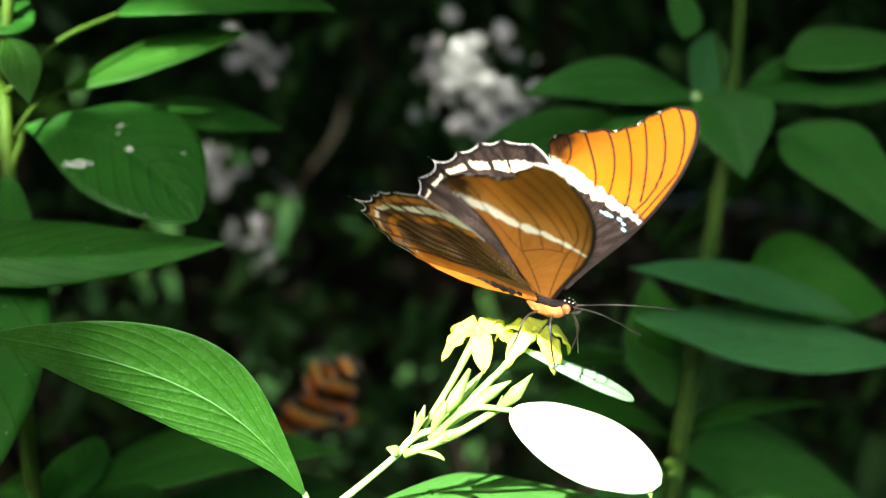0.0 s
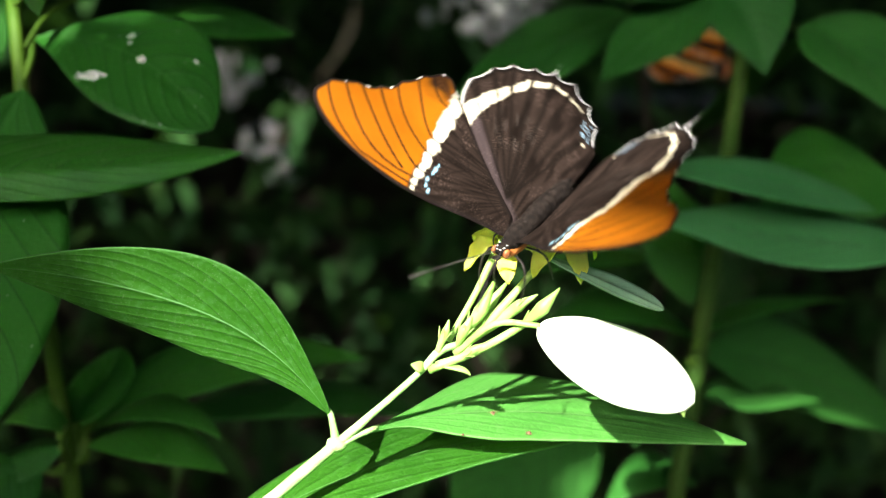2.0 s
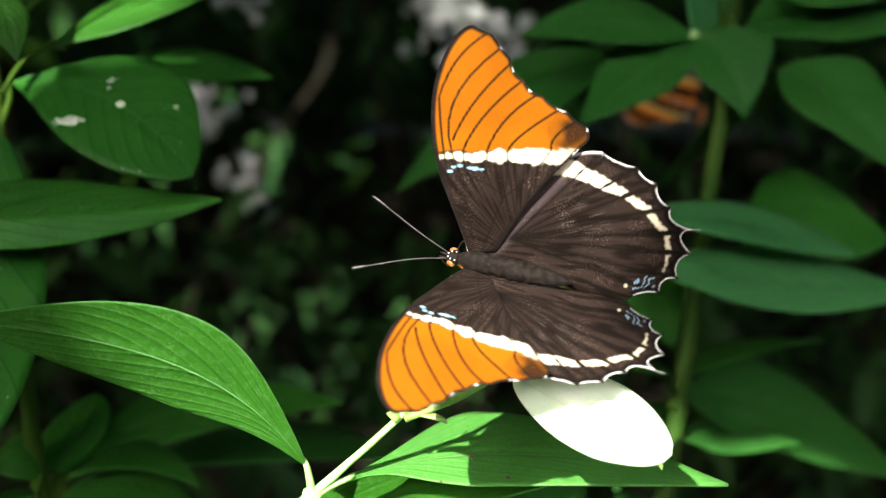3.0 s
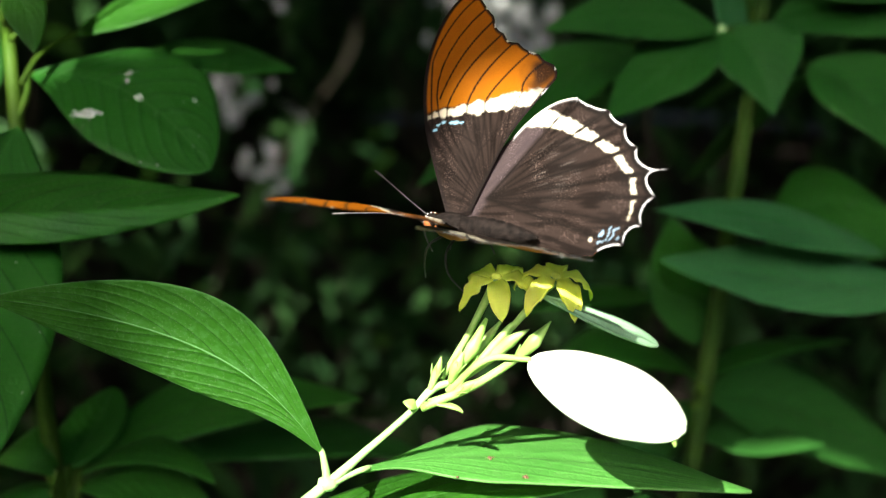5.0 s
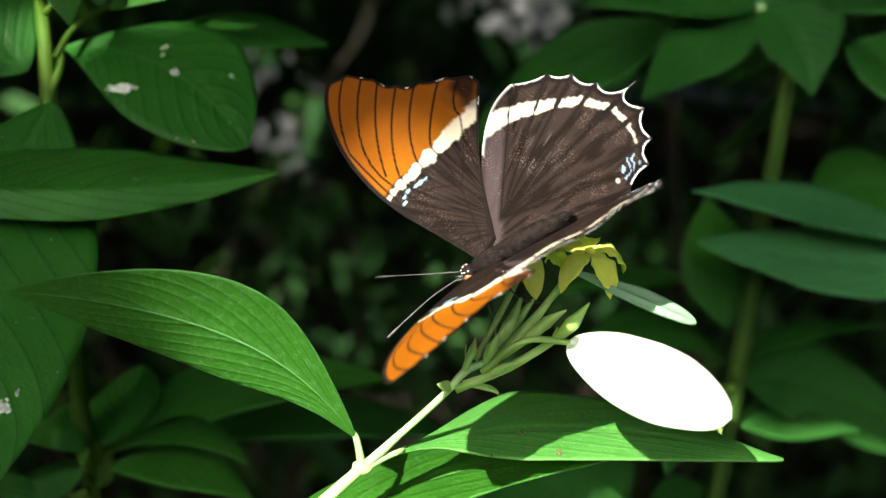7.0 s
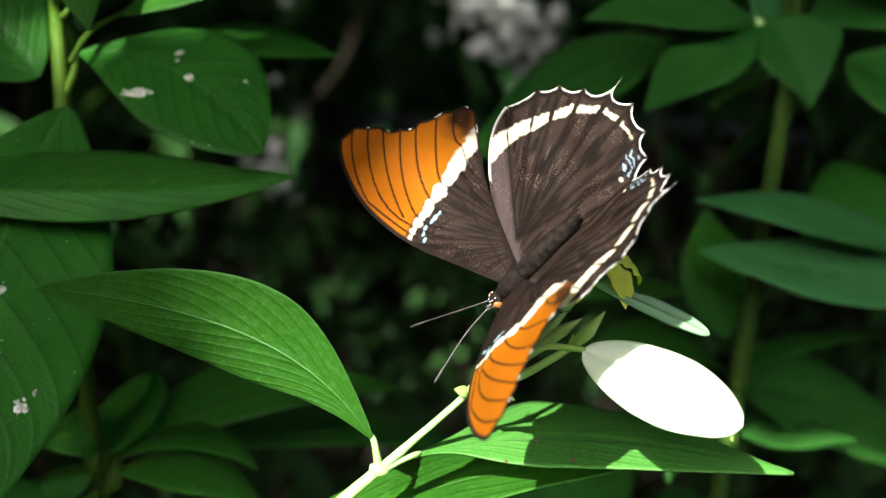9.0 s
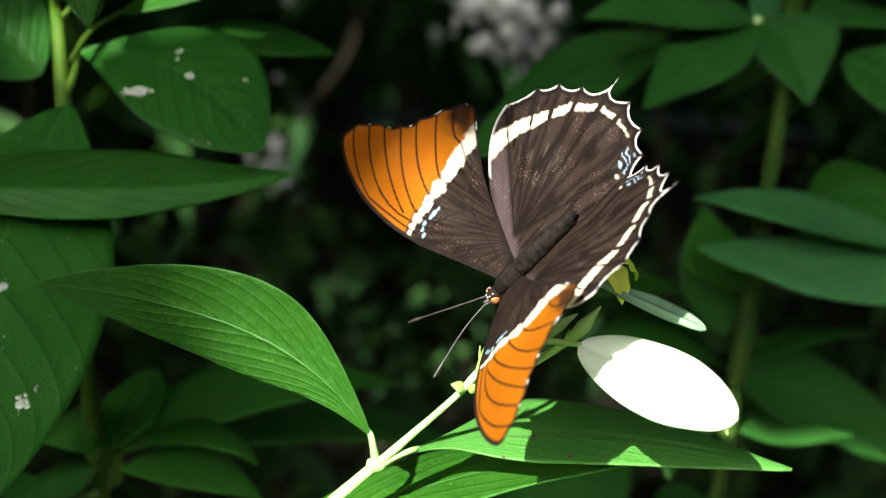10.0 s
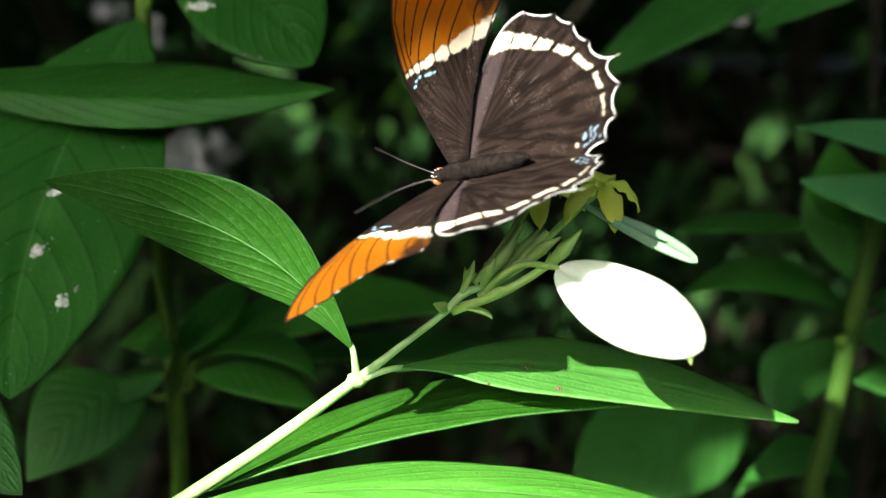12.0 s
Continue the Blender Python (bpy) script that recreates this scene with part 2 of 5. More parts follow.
def tube(name, points, radii, origin=(0, 0, 0), sides=10, steps=5, wobble=0.0):
    o = Vector(origin)
    v, f = tube_data([Vector(p) - o for p in points], radii, sides, steps, wobble)
    return make_mesh(name, v, f)


def leaf_shape(u, blunt=0.0, taper=0.0, lean=0.0, acute=0.0):
    """Half width of a blade along its length: widest before the middle, drawn out to a point."""
    w = max(math.sin(math.pi * u ** (0.92 + 0.25 * blunt + lean)), 0.0) ** (0.78 - 0.25 * blunt)
    foot = min(u / 0.42, 1.0)
    return w * (1.0 - 0.28 * (1 - blunt) * u ** 5) * (1.0 - acute * u ** 2.2) * (1 - taper + taper * foot * foot * (3 - 2 * foot))


def blade(name, base, mid, tip, edge_a, edge_b, origin, blunt=0.0, ruffle=0.0, nu=44, nv=14, veins=10, thick=0.00035, arch=0.0, puff_up=0.016, taper=0.12, bend=0.34, lean=0.0, acute=0.0, sway=0.0):
    """A leaf blade hung on a curved midrib from base over mid to tip. edge_a and edge_b are the rims beside mid."""
    o = Vector(origin)
    base, mid, tip, ea, eb = (Vector(p) - o for p in (base, mid, tip, edge_a, edge_b))
    ctrl = 2 * mid - 0.5 * (base + tip)
    half = [ea - mid, eb - mid]
    along = (tip - base).normalized()
    half = [h - along * h.dot(along) * 0.6 for h in half]
    normal = half[0].cross(along).normalized()
    if normal.z < 0:
        normal.negate()
    wide = 0.5 * (half[0].length + half[1].length)
    seed = Vector((base.x * 91, tip.y * 57, mid.z * 73))
    verts, uvs, faces = [], [], []
    for i in range(nu + 1):
        u = i / nu
        spine = base * (1 - u) ** 2 + ctrl * (2 * u * (1 - u)) + tip * u * u
        spine = spine + half[0] * (sway * math.sin(2 * math.pi * u))
        w = leaf_shape(u, blunt, taper, lean, acute)
        for j in range(nv + 1):
            v = j / nv
            s = 2 * v - 1
            a = abs(s)
            p = spine + half[0 if s > 0 else 1] * (w * a)
            phase = ((u - bend * a ** 1.15) * veins) % 1.0
            puff = math.sin(math.pi * phase) * min(1.0, a * 6) * (1 - a ** 4)
            lift = puff * puff_up * wide * w + arch * wide * w * (a * (1 - a)) * 2
            lift -= 0.05 * wide * math.exp(-(a / 0.06) ** 2) * w
            lift += ruffle * wide * a * a * noise.noise(seed + Vector((u * 5, s * 1.2, 0)))
            verts.append(p + normal * lift)
            uvs.append((u, v))
    n = len(verts)
    verts += [p - normal * thick for p in verts]
    uvs += uvs
    row = nv + 1
    for i in range(nu):
        for j in range(nv):
            a = i * row + j
            faces.append((a, a + 1, a + 1 + row, a + row))
            faces.append((n + a, n + a + row, n + a + 1 + row, n + a + 1))
    for i in range(nu):
        for j in (0, nv):
            a = i * row + j
            faces.append((a, a + row, n + a + row, n + a) if j == 0 else (a, n + a, n + a + row, a + row))
    return make_mesh(name, verts, faces, uvs)


def add_leaf(plant, base, mid, tip, edge_a, edge_b, material, label="", stalk=None, stalk_material=None, radius=0.0011, **shape):
    """A leaf of a plant, with its stalk where it has one."""
    o = plant.location
    ob = part("leaf", blade("leaf", base, mid, tip, edge_a, edge_b, o, **shape), material, plant, label)
    if stalk:
        b, m, t = Vector(base), Vector(mid), Vector(tip)
        rib = [b * (1 - u) ** 2 + (2 * m - 0.5 * (b + t)) * (2 * u * (1 - u)) + t * u * u + Vector((0, radius * 1.3, -radius * 0.5)) for u in (0.02, 0.05, 0.09)]
        part("petiole", tube("petiole", [*stalk, b, *rib], [radius * 1.2, *[radius] * (len(stalk) - 1), radius * 0.85, radius * 0.65, radius * 0.45, radius * 0.1], o, 8), stalk_material or STEM_GREEN, ob)
    return ob


def ellipsoid(centre, size, n=14, m=10, turn=None, rough=0.0):
    verts, faces = [], []
    c = Vector(centre)
    for i in range(m + 1):
        th = math.pi * i / m
        for k in range(n):
            ph = 2 * math.pi * k / n
            d = Vector((math.cos(th), math.sin(th) * math.cos(ph), math.sin(th) * math.sin(ph)))
            r = 1 + rough * noise.noise(d * 3.1 + c * 900)
            p = Vector((d.x * size[0], d.y * size[1], d.z * size[2])) * r
            verts.append(c + (turn @ p if turn else p))
    for i in range(m):
        for k in range(n):
            a, b = i * n + k, i * n + (k + 1) % n
            faces.append((a, b, b + n, a + n))
    return verts, faces


def merged(name, *pieces):
    verts, faces = [], []
    for v, f in pieces:
        k = len(verts)
        verts += v
        faces += [tuple(i + k for i in q) for q in f]
    return make_mesh(name, verts, faces)


# ---------- ground and surroundings ----------
def build_ground():
    n, size = 90, 12.0
    verts, faces = [], []
    for i in range(n + 1):
        for j in range(n + 1):
            x, y = (i / n - 0.5) * 2, (j / n - 0.5) * 2
            x, y = x * abs(x) * size, y * abs(y) * size + 0.8
            verts.append((x, y, 0.03 * noise.noise(Vector((x * 2, y * 2, 0))) + 0.008 * noise.noise(Vector((x * 14, y * 14, 3)))))
    for i in range(n):
        for j in range(n):
            a = i * (n + 1) + j
            faces.append((a, a + n + 1, a + n + 2, a + 1))
    ob = new("ground", make_mesh("ground", verts, faces))
    ob.data.materials.append(SOIL)
    tagged(ob, "bare soil under the shrubs, darkened to stand for shade", "ground", kind="structure")


def simple_leaf(rng, place, heading, length, width, droop, roll):
    """Six-sided folded leaf for far foliage: vertices and faces."""
    x = Vector((math.cos(heading), math.sin(heading), -droop)).normalized()
    y = Vector((-math.sin(heading), math.cos(heading), 0))
    z = x.cross(y)
    y = (y * math.cos(roll) + z * math.sin(roll)).normalized()
    z = x.cross(y)
    p = Vector(place)
    sag = Vector((0, 0, -0.22 * length))
    v = [p, p + x * length * 0.3 + y * width * 0.42 + z * width * 0.12, p + x * length * 0.62 + y * width * 0.40 + z * width * 0.1 + sag * 0.4,
         p + x * length + sag, p + x * length * 0.62 - y * width * 0.40 + z * width * 0.1 + sag * 0.4, p + x * length * 0.3 - y * width * 0.42 + z * width * 0.12,
         p + x * length * 0.3, p + x * length * 0.62 + sag * 0.35]
    f = [(0, 6, 1), (1, 6, 7, 2), (2, 7, 3), (0, 5, 6), (6, 5, 4, 7), (7, 4, 3)]
    return v, f


def leaf_cloud(name, rng, count, where, length, droop=(0.1, 0.9), allowed=None):
    verts, faces = [], []
    for _ in range(count):
        p = where(rng)
        if p is None:
            continue
        size = rng.uniform(*length)
        v, f = simple_leaf(rng, p, rng.uniform(0, 2 * math.pi), size, size * rng.uniform(0.32, 0.5), rng.uniform(*droop), rng.uniform(-0.7, 0.7))
        if allowed and not allowed(v):
            continue
        k = len(verts)
        verts += v
        faces += [tuple(i + k for i in q) for q in f]
    return make_mesh(name, verts, faces)


def build_far_shrub(seed, x, y, height, spread, count, length, label):
    rng = random.Random(seed)
    shrub = thing("shrub", (x, y, 0), label, "shrub", "shrubs behind the flower")
    o = Vector((0, 0, 0))
    for k in range(5):
        a = k * 1.3 + rng.uniform(-0.3, 0.3)
        top = Vector((math.cos(a) * spread * 0.6, math.sin(a) * spread * 0.5, height * rng.uniform(0.75, 0.98)))
        part("branch", tube("branch", [o, top * 0.45 + Vector((rng.uniform(-0.05, 0.05), 0, 0.06)), top], [0.009, 0.006, 0.003], sides=7), BARK, shrub)

    def where(r):
        a, q = r.uniform(0, 2 * math.pi), math.sqrt(r.random())
        h = r.uniform(0.12, 1.0)
        bulge = spread * (0.55 + 0.6 * math.sin(math.pi * min(h, 0.97)))
        return Vector((math.cos(a) * q * bulge, math.sin(a) * q * bulge * 0.7, h * height))

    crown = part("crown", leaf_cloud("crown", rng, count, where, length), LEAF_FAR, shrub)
    tagged(crown, kind="stuff")


# place, spread, number of bracts and seed of each white bunch
WHITE_BUNCHES = [((0.0289, 0.7918, 0.7276), 0.018, 60, 21), ((0.0415, 0.8046, 0.7003), 0.016, 40, 22), ((-0.1055, 0.7952, 0.7436), 0.008, 12, 23), ((-0.1363, 0.8284, 0.6622), 0.013, 16, 24), ((-0.1247, 0.8135, 0.6195), 0.016, 16, 26), ((-0.3822, 0.8272, 0.6676), 0.015, 18, 28), ((-0.3350, 0.8000, 0.5760), 0.013, 20, 30), ((-0.3000, 0.7592, 0.5882), 0.016, 16, 29)]


def build_added_canopy():
    """Unseen leafy tree added overhead to block sun, with a gap over the flower."""
    rng = random.Random(11)
    tree = thing("added_shade_tree", (0.9, 1.9, 0), "unseen dark green tree added to shade the shrubs", "tree")
    part("trunk", tube("trunk", [(0, 0, 0), (0.03, 0.02, 1.0), (-0.1, -0.05, 2.2)], [0.09, 0.07, 0.05], sides=12), BARK, tree)
    part("limb", tube("limb", [(-0.02, -0.02, 1.95), (-0.5, -1.0, 2.35), (-1.0, -2.0, 2.2), (-1.1, -2.35, 1.85)], [0.04, 0.03, 0.016, 0.006], sides=9), BARK, tree)
    part("limb", tube("limb", [(-0.08, -0.03, 1.9), (-0.6, -0.7, 2.3), (-1.2, -1.5, 2.5)], [0.045, 0.03, 0.012], sides=9), BARK, tree)
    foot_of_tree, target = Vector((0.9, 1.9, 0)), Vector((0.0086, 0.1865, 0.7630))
    # lines kept clear of added leaves so sun reaches the plant: both ends, number of spots, width
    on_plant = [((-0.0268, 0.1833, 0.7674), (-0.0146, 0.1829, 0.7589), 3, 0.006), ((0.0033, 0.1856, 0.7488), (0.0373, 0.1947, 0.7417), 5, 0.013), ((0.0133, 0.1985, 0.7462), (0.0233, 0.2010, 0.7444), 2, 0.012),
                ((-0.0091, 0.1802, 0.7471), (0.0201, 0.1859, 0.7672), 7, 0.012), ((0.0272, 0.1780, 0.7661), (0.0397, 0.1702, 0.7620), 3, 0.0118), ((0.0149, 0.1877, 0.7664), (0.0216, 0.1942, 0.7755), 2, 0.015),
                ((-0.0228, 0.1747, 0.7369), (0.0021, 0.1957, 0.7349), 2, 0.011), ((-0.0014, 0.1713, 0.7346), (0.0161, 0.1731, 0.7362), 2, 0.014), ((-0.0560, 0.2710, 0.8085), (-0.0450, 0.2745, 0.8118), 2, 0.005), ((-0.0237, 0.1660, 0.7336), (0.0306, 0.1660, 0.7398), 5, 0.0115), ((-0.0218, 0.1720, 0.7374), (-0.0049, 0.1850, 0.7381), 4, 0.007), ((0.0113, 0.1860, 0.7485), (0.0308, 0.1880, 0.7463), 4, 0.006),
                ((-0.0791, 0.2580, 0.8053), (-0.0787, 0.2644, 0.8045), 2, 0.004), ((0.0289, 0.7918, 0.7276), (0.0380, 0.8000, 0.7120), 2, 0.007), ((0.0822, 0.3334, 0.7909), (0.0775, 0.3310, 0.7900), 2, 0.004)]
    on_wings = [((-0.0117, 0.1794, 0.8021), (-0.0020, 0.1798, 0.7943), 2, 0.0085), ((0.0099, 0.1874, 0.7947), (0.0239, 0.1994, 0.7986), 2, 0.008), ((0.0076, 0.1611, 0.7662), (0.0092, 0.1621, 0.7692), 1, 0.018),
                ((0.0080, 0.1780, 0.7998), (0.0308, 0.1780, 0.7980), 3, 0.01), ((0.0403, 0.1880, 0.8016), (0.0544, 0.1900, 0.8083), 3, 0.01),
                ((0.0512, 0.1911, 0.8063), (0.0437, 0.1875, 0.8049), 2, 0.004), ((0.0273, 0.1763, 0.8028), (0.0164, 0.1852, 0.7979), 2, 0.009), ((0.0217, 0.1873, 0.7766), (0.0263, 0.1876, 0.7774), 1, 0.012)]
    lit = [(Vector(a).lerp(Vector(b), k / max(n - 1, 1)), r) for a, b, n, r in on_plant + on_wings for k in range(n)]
    # holes left in the added crown for flecks of sun on the shrubs behind
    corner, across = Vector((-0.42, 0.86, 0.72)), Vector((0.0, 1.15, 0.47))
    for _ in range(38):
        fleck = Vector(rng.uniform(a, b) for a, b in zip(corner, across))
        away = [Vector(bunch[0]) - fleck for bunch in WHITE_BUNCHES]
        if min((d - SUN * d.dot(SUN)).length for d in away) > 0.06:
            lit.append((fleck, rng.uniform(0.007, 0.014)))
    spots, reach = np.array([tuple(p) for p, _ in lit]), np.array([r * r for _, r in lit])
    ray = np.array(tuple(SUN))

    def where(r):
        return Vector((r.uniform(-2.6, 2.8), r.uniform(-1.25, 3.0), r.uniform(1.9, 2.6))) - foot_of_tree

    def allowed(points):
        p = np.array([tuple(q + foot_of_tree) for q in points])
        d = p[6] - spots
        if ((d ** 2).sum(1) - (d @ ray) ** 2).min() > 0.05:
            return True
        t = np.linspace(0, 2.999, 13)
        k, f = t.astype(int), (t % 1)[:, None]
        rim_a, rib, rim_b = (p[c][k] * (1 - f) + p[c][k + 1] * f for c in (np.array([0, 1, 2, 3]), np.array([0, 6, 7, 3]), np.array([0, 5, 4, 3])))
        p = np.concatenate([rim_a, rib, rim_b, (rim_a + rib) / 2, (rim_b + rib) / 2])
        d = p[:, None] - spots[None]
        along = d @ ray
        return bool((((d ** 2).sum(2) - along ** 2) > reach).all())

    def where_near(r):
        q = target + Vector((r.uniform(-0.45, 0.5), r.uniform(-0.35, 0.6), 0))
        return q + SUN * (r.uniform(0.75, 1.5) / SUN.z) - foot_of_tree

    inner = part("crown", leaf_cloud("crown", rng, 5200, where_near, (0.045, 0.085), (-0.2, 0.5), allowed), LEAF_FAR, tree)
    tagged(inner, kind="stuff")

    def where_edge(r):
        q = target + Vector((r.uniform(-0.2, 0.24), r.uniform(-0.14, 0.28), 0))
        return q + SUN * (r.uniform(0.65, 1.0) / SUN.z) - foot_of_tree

    def where_shade_sprig(r):
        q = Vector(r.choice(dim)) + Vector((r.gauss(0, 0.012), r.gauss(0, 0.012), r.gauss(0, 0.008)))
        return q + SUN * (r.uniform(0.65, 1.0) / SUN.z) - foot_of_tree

    # small unseen sprigs added to keep the shrub behind the flower in shade
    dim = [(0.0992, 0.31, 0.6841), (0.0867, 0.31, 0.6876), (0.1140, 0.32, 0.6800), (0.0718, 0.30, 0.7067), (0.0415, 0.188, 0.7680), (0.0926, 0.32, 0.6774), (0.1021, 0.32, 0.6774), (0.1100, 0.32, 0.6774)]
    shade_sprig = part("crown", leaf_cloud("crown", rng, 4200, where_shade_sprig, (0.009, 0.018), (-0.2, 0.5), allowed), LEAF_FAR, tree)
    tagged(shade_sprig, kind="stuff")
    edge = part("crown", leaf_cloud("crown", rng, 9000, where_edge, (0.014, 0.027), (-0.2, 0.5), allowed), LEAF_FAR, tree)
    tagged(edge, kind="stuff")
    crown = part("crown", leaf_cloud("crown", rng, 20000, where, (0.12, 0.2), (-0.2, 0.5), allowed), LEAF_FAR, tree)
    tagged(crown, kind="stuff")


def build_backdrop():
    """Dense hedge closing the view; its unseen rear is added to block low sky."""
    verts, faces = [], []
    n, m = 90, 14
    for i in range(n + 1):
        a = math.radians(-90 + 360 * i / n)
        top = 2.0 + 1.2 * min(1.0, max(0.0, (math.sin(a) + 0.7) / 0.4))
        for j in range(m + 1):
            r = 3.1 + 0.25 * noise.noise(Vector((math.cos(a) * 4, math.sin(a) * 4, j * 0.6)))
            verts.append((math.cos(a) * r, math.sin(a) * r + 0.3, j / m * top))
    for i in range(n):
        for j in range(m):
            q = i * (m + 1) + j
            faces.append((q, q + m + 1, q + m + 2, q + 1))
    ob = new("backdrop", make_mesh("backdrop", verts, faces))
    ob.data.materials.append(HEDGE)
    tagged(ob, "leafy hedge closing the garden, darkened for shade, its rear added", "hedge", kind="structure")

    def where(r):
        a = r.uniform(0, 2 * math.pi)
        top = 2.0 + 1.2 * min(1.0, max(0.0, (math.sin(a) + 0.7) / 0.4))
        d = 3.1 + 0.25 * noise.noise(Vector((math.cos(a) * 4, math.sin(a) * 4, 2.0))) + r.uniform(-0.28, 0.2)
        return Vector((math.cos(a) * d, math.sin(a) * d + 0.3, r.uniform(0.05, top + 0.03)))

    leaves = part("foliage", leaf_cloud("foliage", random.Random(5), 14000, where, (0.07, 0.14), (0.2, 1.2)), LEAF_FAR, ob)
    tagged(leaves, kind="stuff")


build_ground()
build_backdrop()
build_added_canopy()
build_far_shrub(1, -0.55, 1.25, 1.15, 0.42, 1100, (0.03, 0.065), "dark green leafy shrub in deep shade")
build_far_shrub(2, 0.05, 1.55, 1.25, 0.45, 1100, (0.03, 0.065), "dark green leafy shrub in deep shade")
build_far_shrub(3, 0.6, 1.3, 1.2, 0.42, 1100, (0.03, 0.065), "dark green leafy shrub in deep shade")
build_far_shrub(4, -0.2, 0.85, 0.62, 0.22, 330, (0.025, 0.055), "low dark green shrub in deep shade")
build_far_shrub(5, 0.42, 0.72, 0.6, 0.2, 330, (0.025, 0.055), "low dark green shrub in deep shade")


build_far_shrub(6, 0.12, 1.0, 0.5, 0.3, 650, (0.025, 0.06), "low dark green shrub in deep shade")
build_far_shrub(7, -0.5, 0.8, 0.55, 0.26, 500, (0.025, 0.06), "low dark green shrub in deep shade")
build_far_shrub(8, 0.75, 0.95, 0.5, 0.28, 500, (0.025, 0.06), "low dark green shrub in deep shade")


def build_white_cluster(place, spread, count, seed):
    """Loose bunch of small white bracts on a thin woody stem in the shade behind."""
    rng = random.Random(seed)
    p = Vector(place)
    bunch = thing("white_bract_cluster", (p.x + 0.02, p.y + 0.06, 0), "bunch of white bracts, greyed to stand for shade", "flower", "white bunches in the background")
    o = bunch.location
    part("stem", tube("stem", [(0, 0, 0), (0.02, 0.02, p.z * 0.5), p - o], [0.0018, 0.0013, 0.0007], sides=7), BARK, bunch)
    for _ in range(count):
        q = p + Vector((rng.gauss(0, spread), rng.gauss(0, spread * 0.7), rng.gauss(0, spread * 0.8)))
        d = Vector((rng.uniform(-1, 1), rng.uniform(-1, 0.6), rng.uniform(-1, 0.5))).normalized() * rng.uniform(0.006, 0.015)
        side = d.cross(Vector((rng.uniform(-1, 1), -0.6, rng.uniform(-0.5, 1)))).normalized() * d.length * 0.42
        part("bract", blade("bract", q, q + d * 0.5, q + d, q + d * 0.5 + side, q + d * 0.5 - side, o, blunt=0.6, nu=6, nv=4, veins=4, ruffle=0.3), BRACT_FAR_SHADED, bunch)


for bunch_row in WHITE_BUNCHES:
    build_white_cluster(*bunch_row)


def build_dead_branch(points, radii):
    p = [Vector(q) for q in points]
    ob = thing("dead_branch", p[0], "bare brown branch leaning through the shrubs", "branch")
    part("limb", tube("limb", p, radii, p[0], 9, 6, 0.2), BARK, ob)
    part("twig", tube("twig", [p[2], p[2] + Vector((0.03, 0.01, 0.04)), p[2] + Vector((0.05, 0.02, 0.09))], [radii[2] * 0.5, radii[2] * 0.4, radii[2] * 0.2], p[0], 7), BARK, ob)


far_foot = Vector((-0.2081, 1.1225, 0.4499))
build_dead_branch([Vector((far_foot.x - 0.16, far_foot.y, 0)), far_foot, (-0.1322, 1.1596, 0.5640), (-0.0898, 1.1889, 0.6215), (-0.0759, 1.2231, 0.6960), (-0.0670, 1.2611, 0.7821)], [0.005, 0.0030, 0.0026, 0.0023, 0.0019, 0.0012])

right_foot = Vector((0.1073, 0.5715, 0.6075))
build_dead_branch([Vector((right_foot.x + 0.02, right_foot.y, 0)), right_foot, (0.1051, 0.5808, 0.6331), (0.1040, 0.5929, 0.6663), (0.1040, 0.6195, 0.7102), (0.1029, 0.6496, 0.7634)], [0.004, 0.0024, 0.0022, 0.0021, 0.0018, 0.0012])

# ---------- the flowering plant ----------
plant = thing("flowering_plant", (-0.16, 0.16, 0), "sunlit flowering shrub with yellow blooms and white leafy bracts", "plant")
ORIGIN = plant.location.copy()

part("stem", tube("stem", [ORIGIN, (-0.15, 0.16, 0.35), (-0.118, 0.168, 0.62), (-0.0535, 0.1640, 0.7165), (-0.0356, 0.1703, 0.7289), (-0.0228, 0.1748, 0.7373), (-0.0091, 0.1802, 0.7471)], [0.0035, 0.003, 0.0024, 0.0013, 0.0011, 0.0010, 0.0009], ORIGIN, 12, 6, 0.08), STEM_PALE, plant, "pale green stem")
part("flower_stalk", tube("flower_stalk", [(-0.0093, 0.1801, 0.7469), (-0.0022, 0.1826, 0.7524), (0.0042, 0.1850, 0.7574), (0.0073, 0.1861, 0.7605), (0.0105, 0.1865, 0.7616)], [0.0008, 0.00056, 0.00054, 0.0007, 0.0005], ORIGIN, 12, 6, 0.08), STEM_PALE, plant)

part("node", merged("node", ellipsoid(Vector((-0.0092, 0.1801, 0.7470)) - ORIGIN, (0.0016, 0.0013, 0.0013), 14, 10, rough=0.25)), STEM_PALE, plant)

# large leaves
add_leaf(plant, (-0.0101, 0.1816, 0.7516), (-0.0312, 0.1839, 0.7697), (-0.0609, 0.1819, 0.7774), (-0.0267, 0.1838, 0.7773), (-0.0349, 0.1839, 0.7633), LEAF_MAIN, "bright green pointed leaf with sunken veins",
         [(-0.0093, 0.1803, 0.7474), (-0.0097, 0.1811, 0.7498)], STEM_PALE, 0.0006, ruffle=0.04, blunt=0.15, taper=0.38, veins=7.5, bend=0.55, puff_up=0.0035, nu=80, nv=30, sway=0.06, acute=0.08, lean=0.05)
SUNNY = add_leaf(plant, (-0.0035, 0.1825, 0.7484), (0.0241, 0.1948, 0.7449), (0.0595, 0.1910, 0.7404), (0.0231, 0.2094, 0.7441), (0.0219, 0.1859, 0.7440), LEAF_SUNLIT, "pointed green leaf brightened for the sun it catches",
         [(-0.0086, 0.1801, 0.7470), (-0.0062, 0.1812, 0.7479)], STEM_PALE, 0.0006, ruffle=0.05, taper=0.75, veins=4.5, bend=0.72, puff_up=0.0045, nu=70, nv=26)
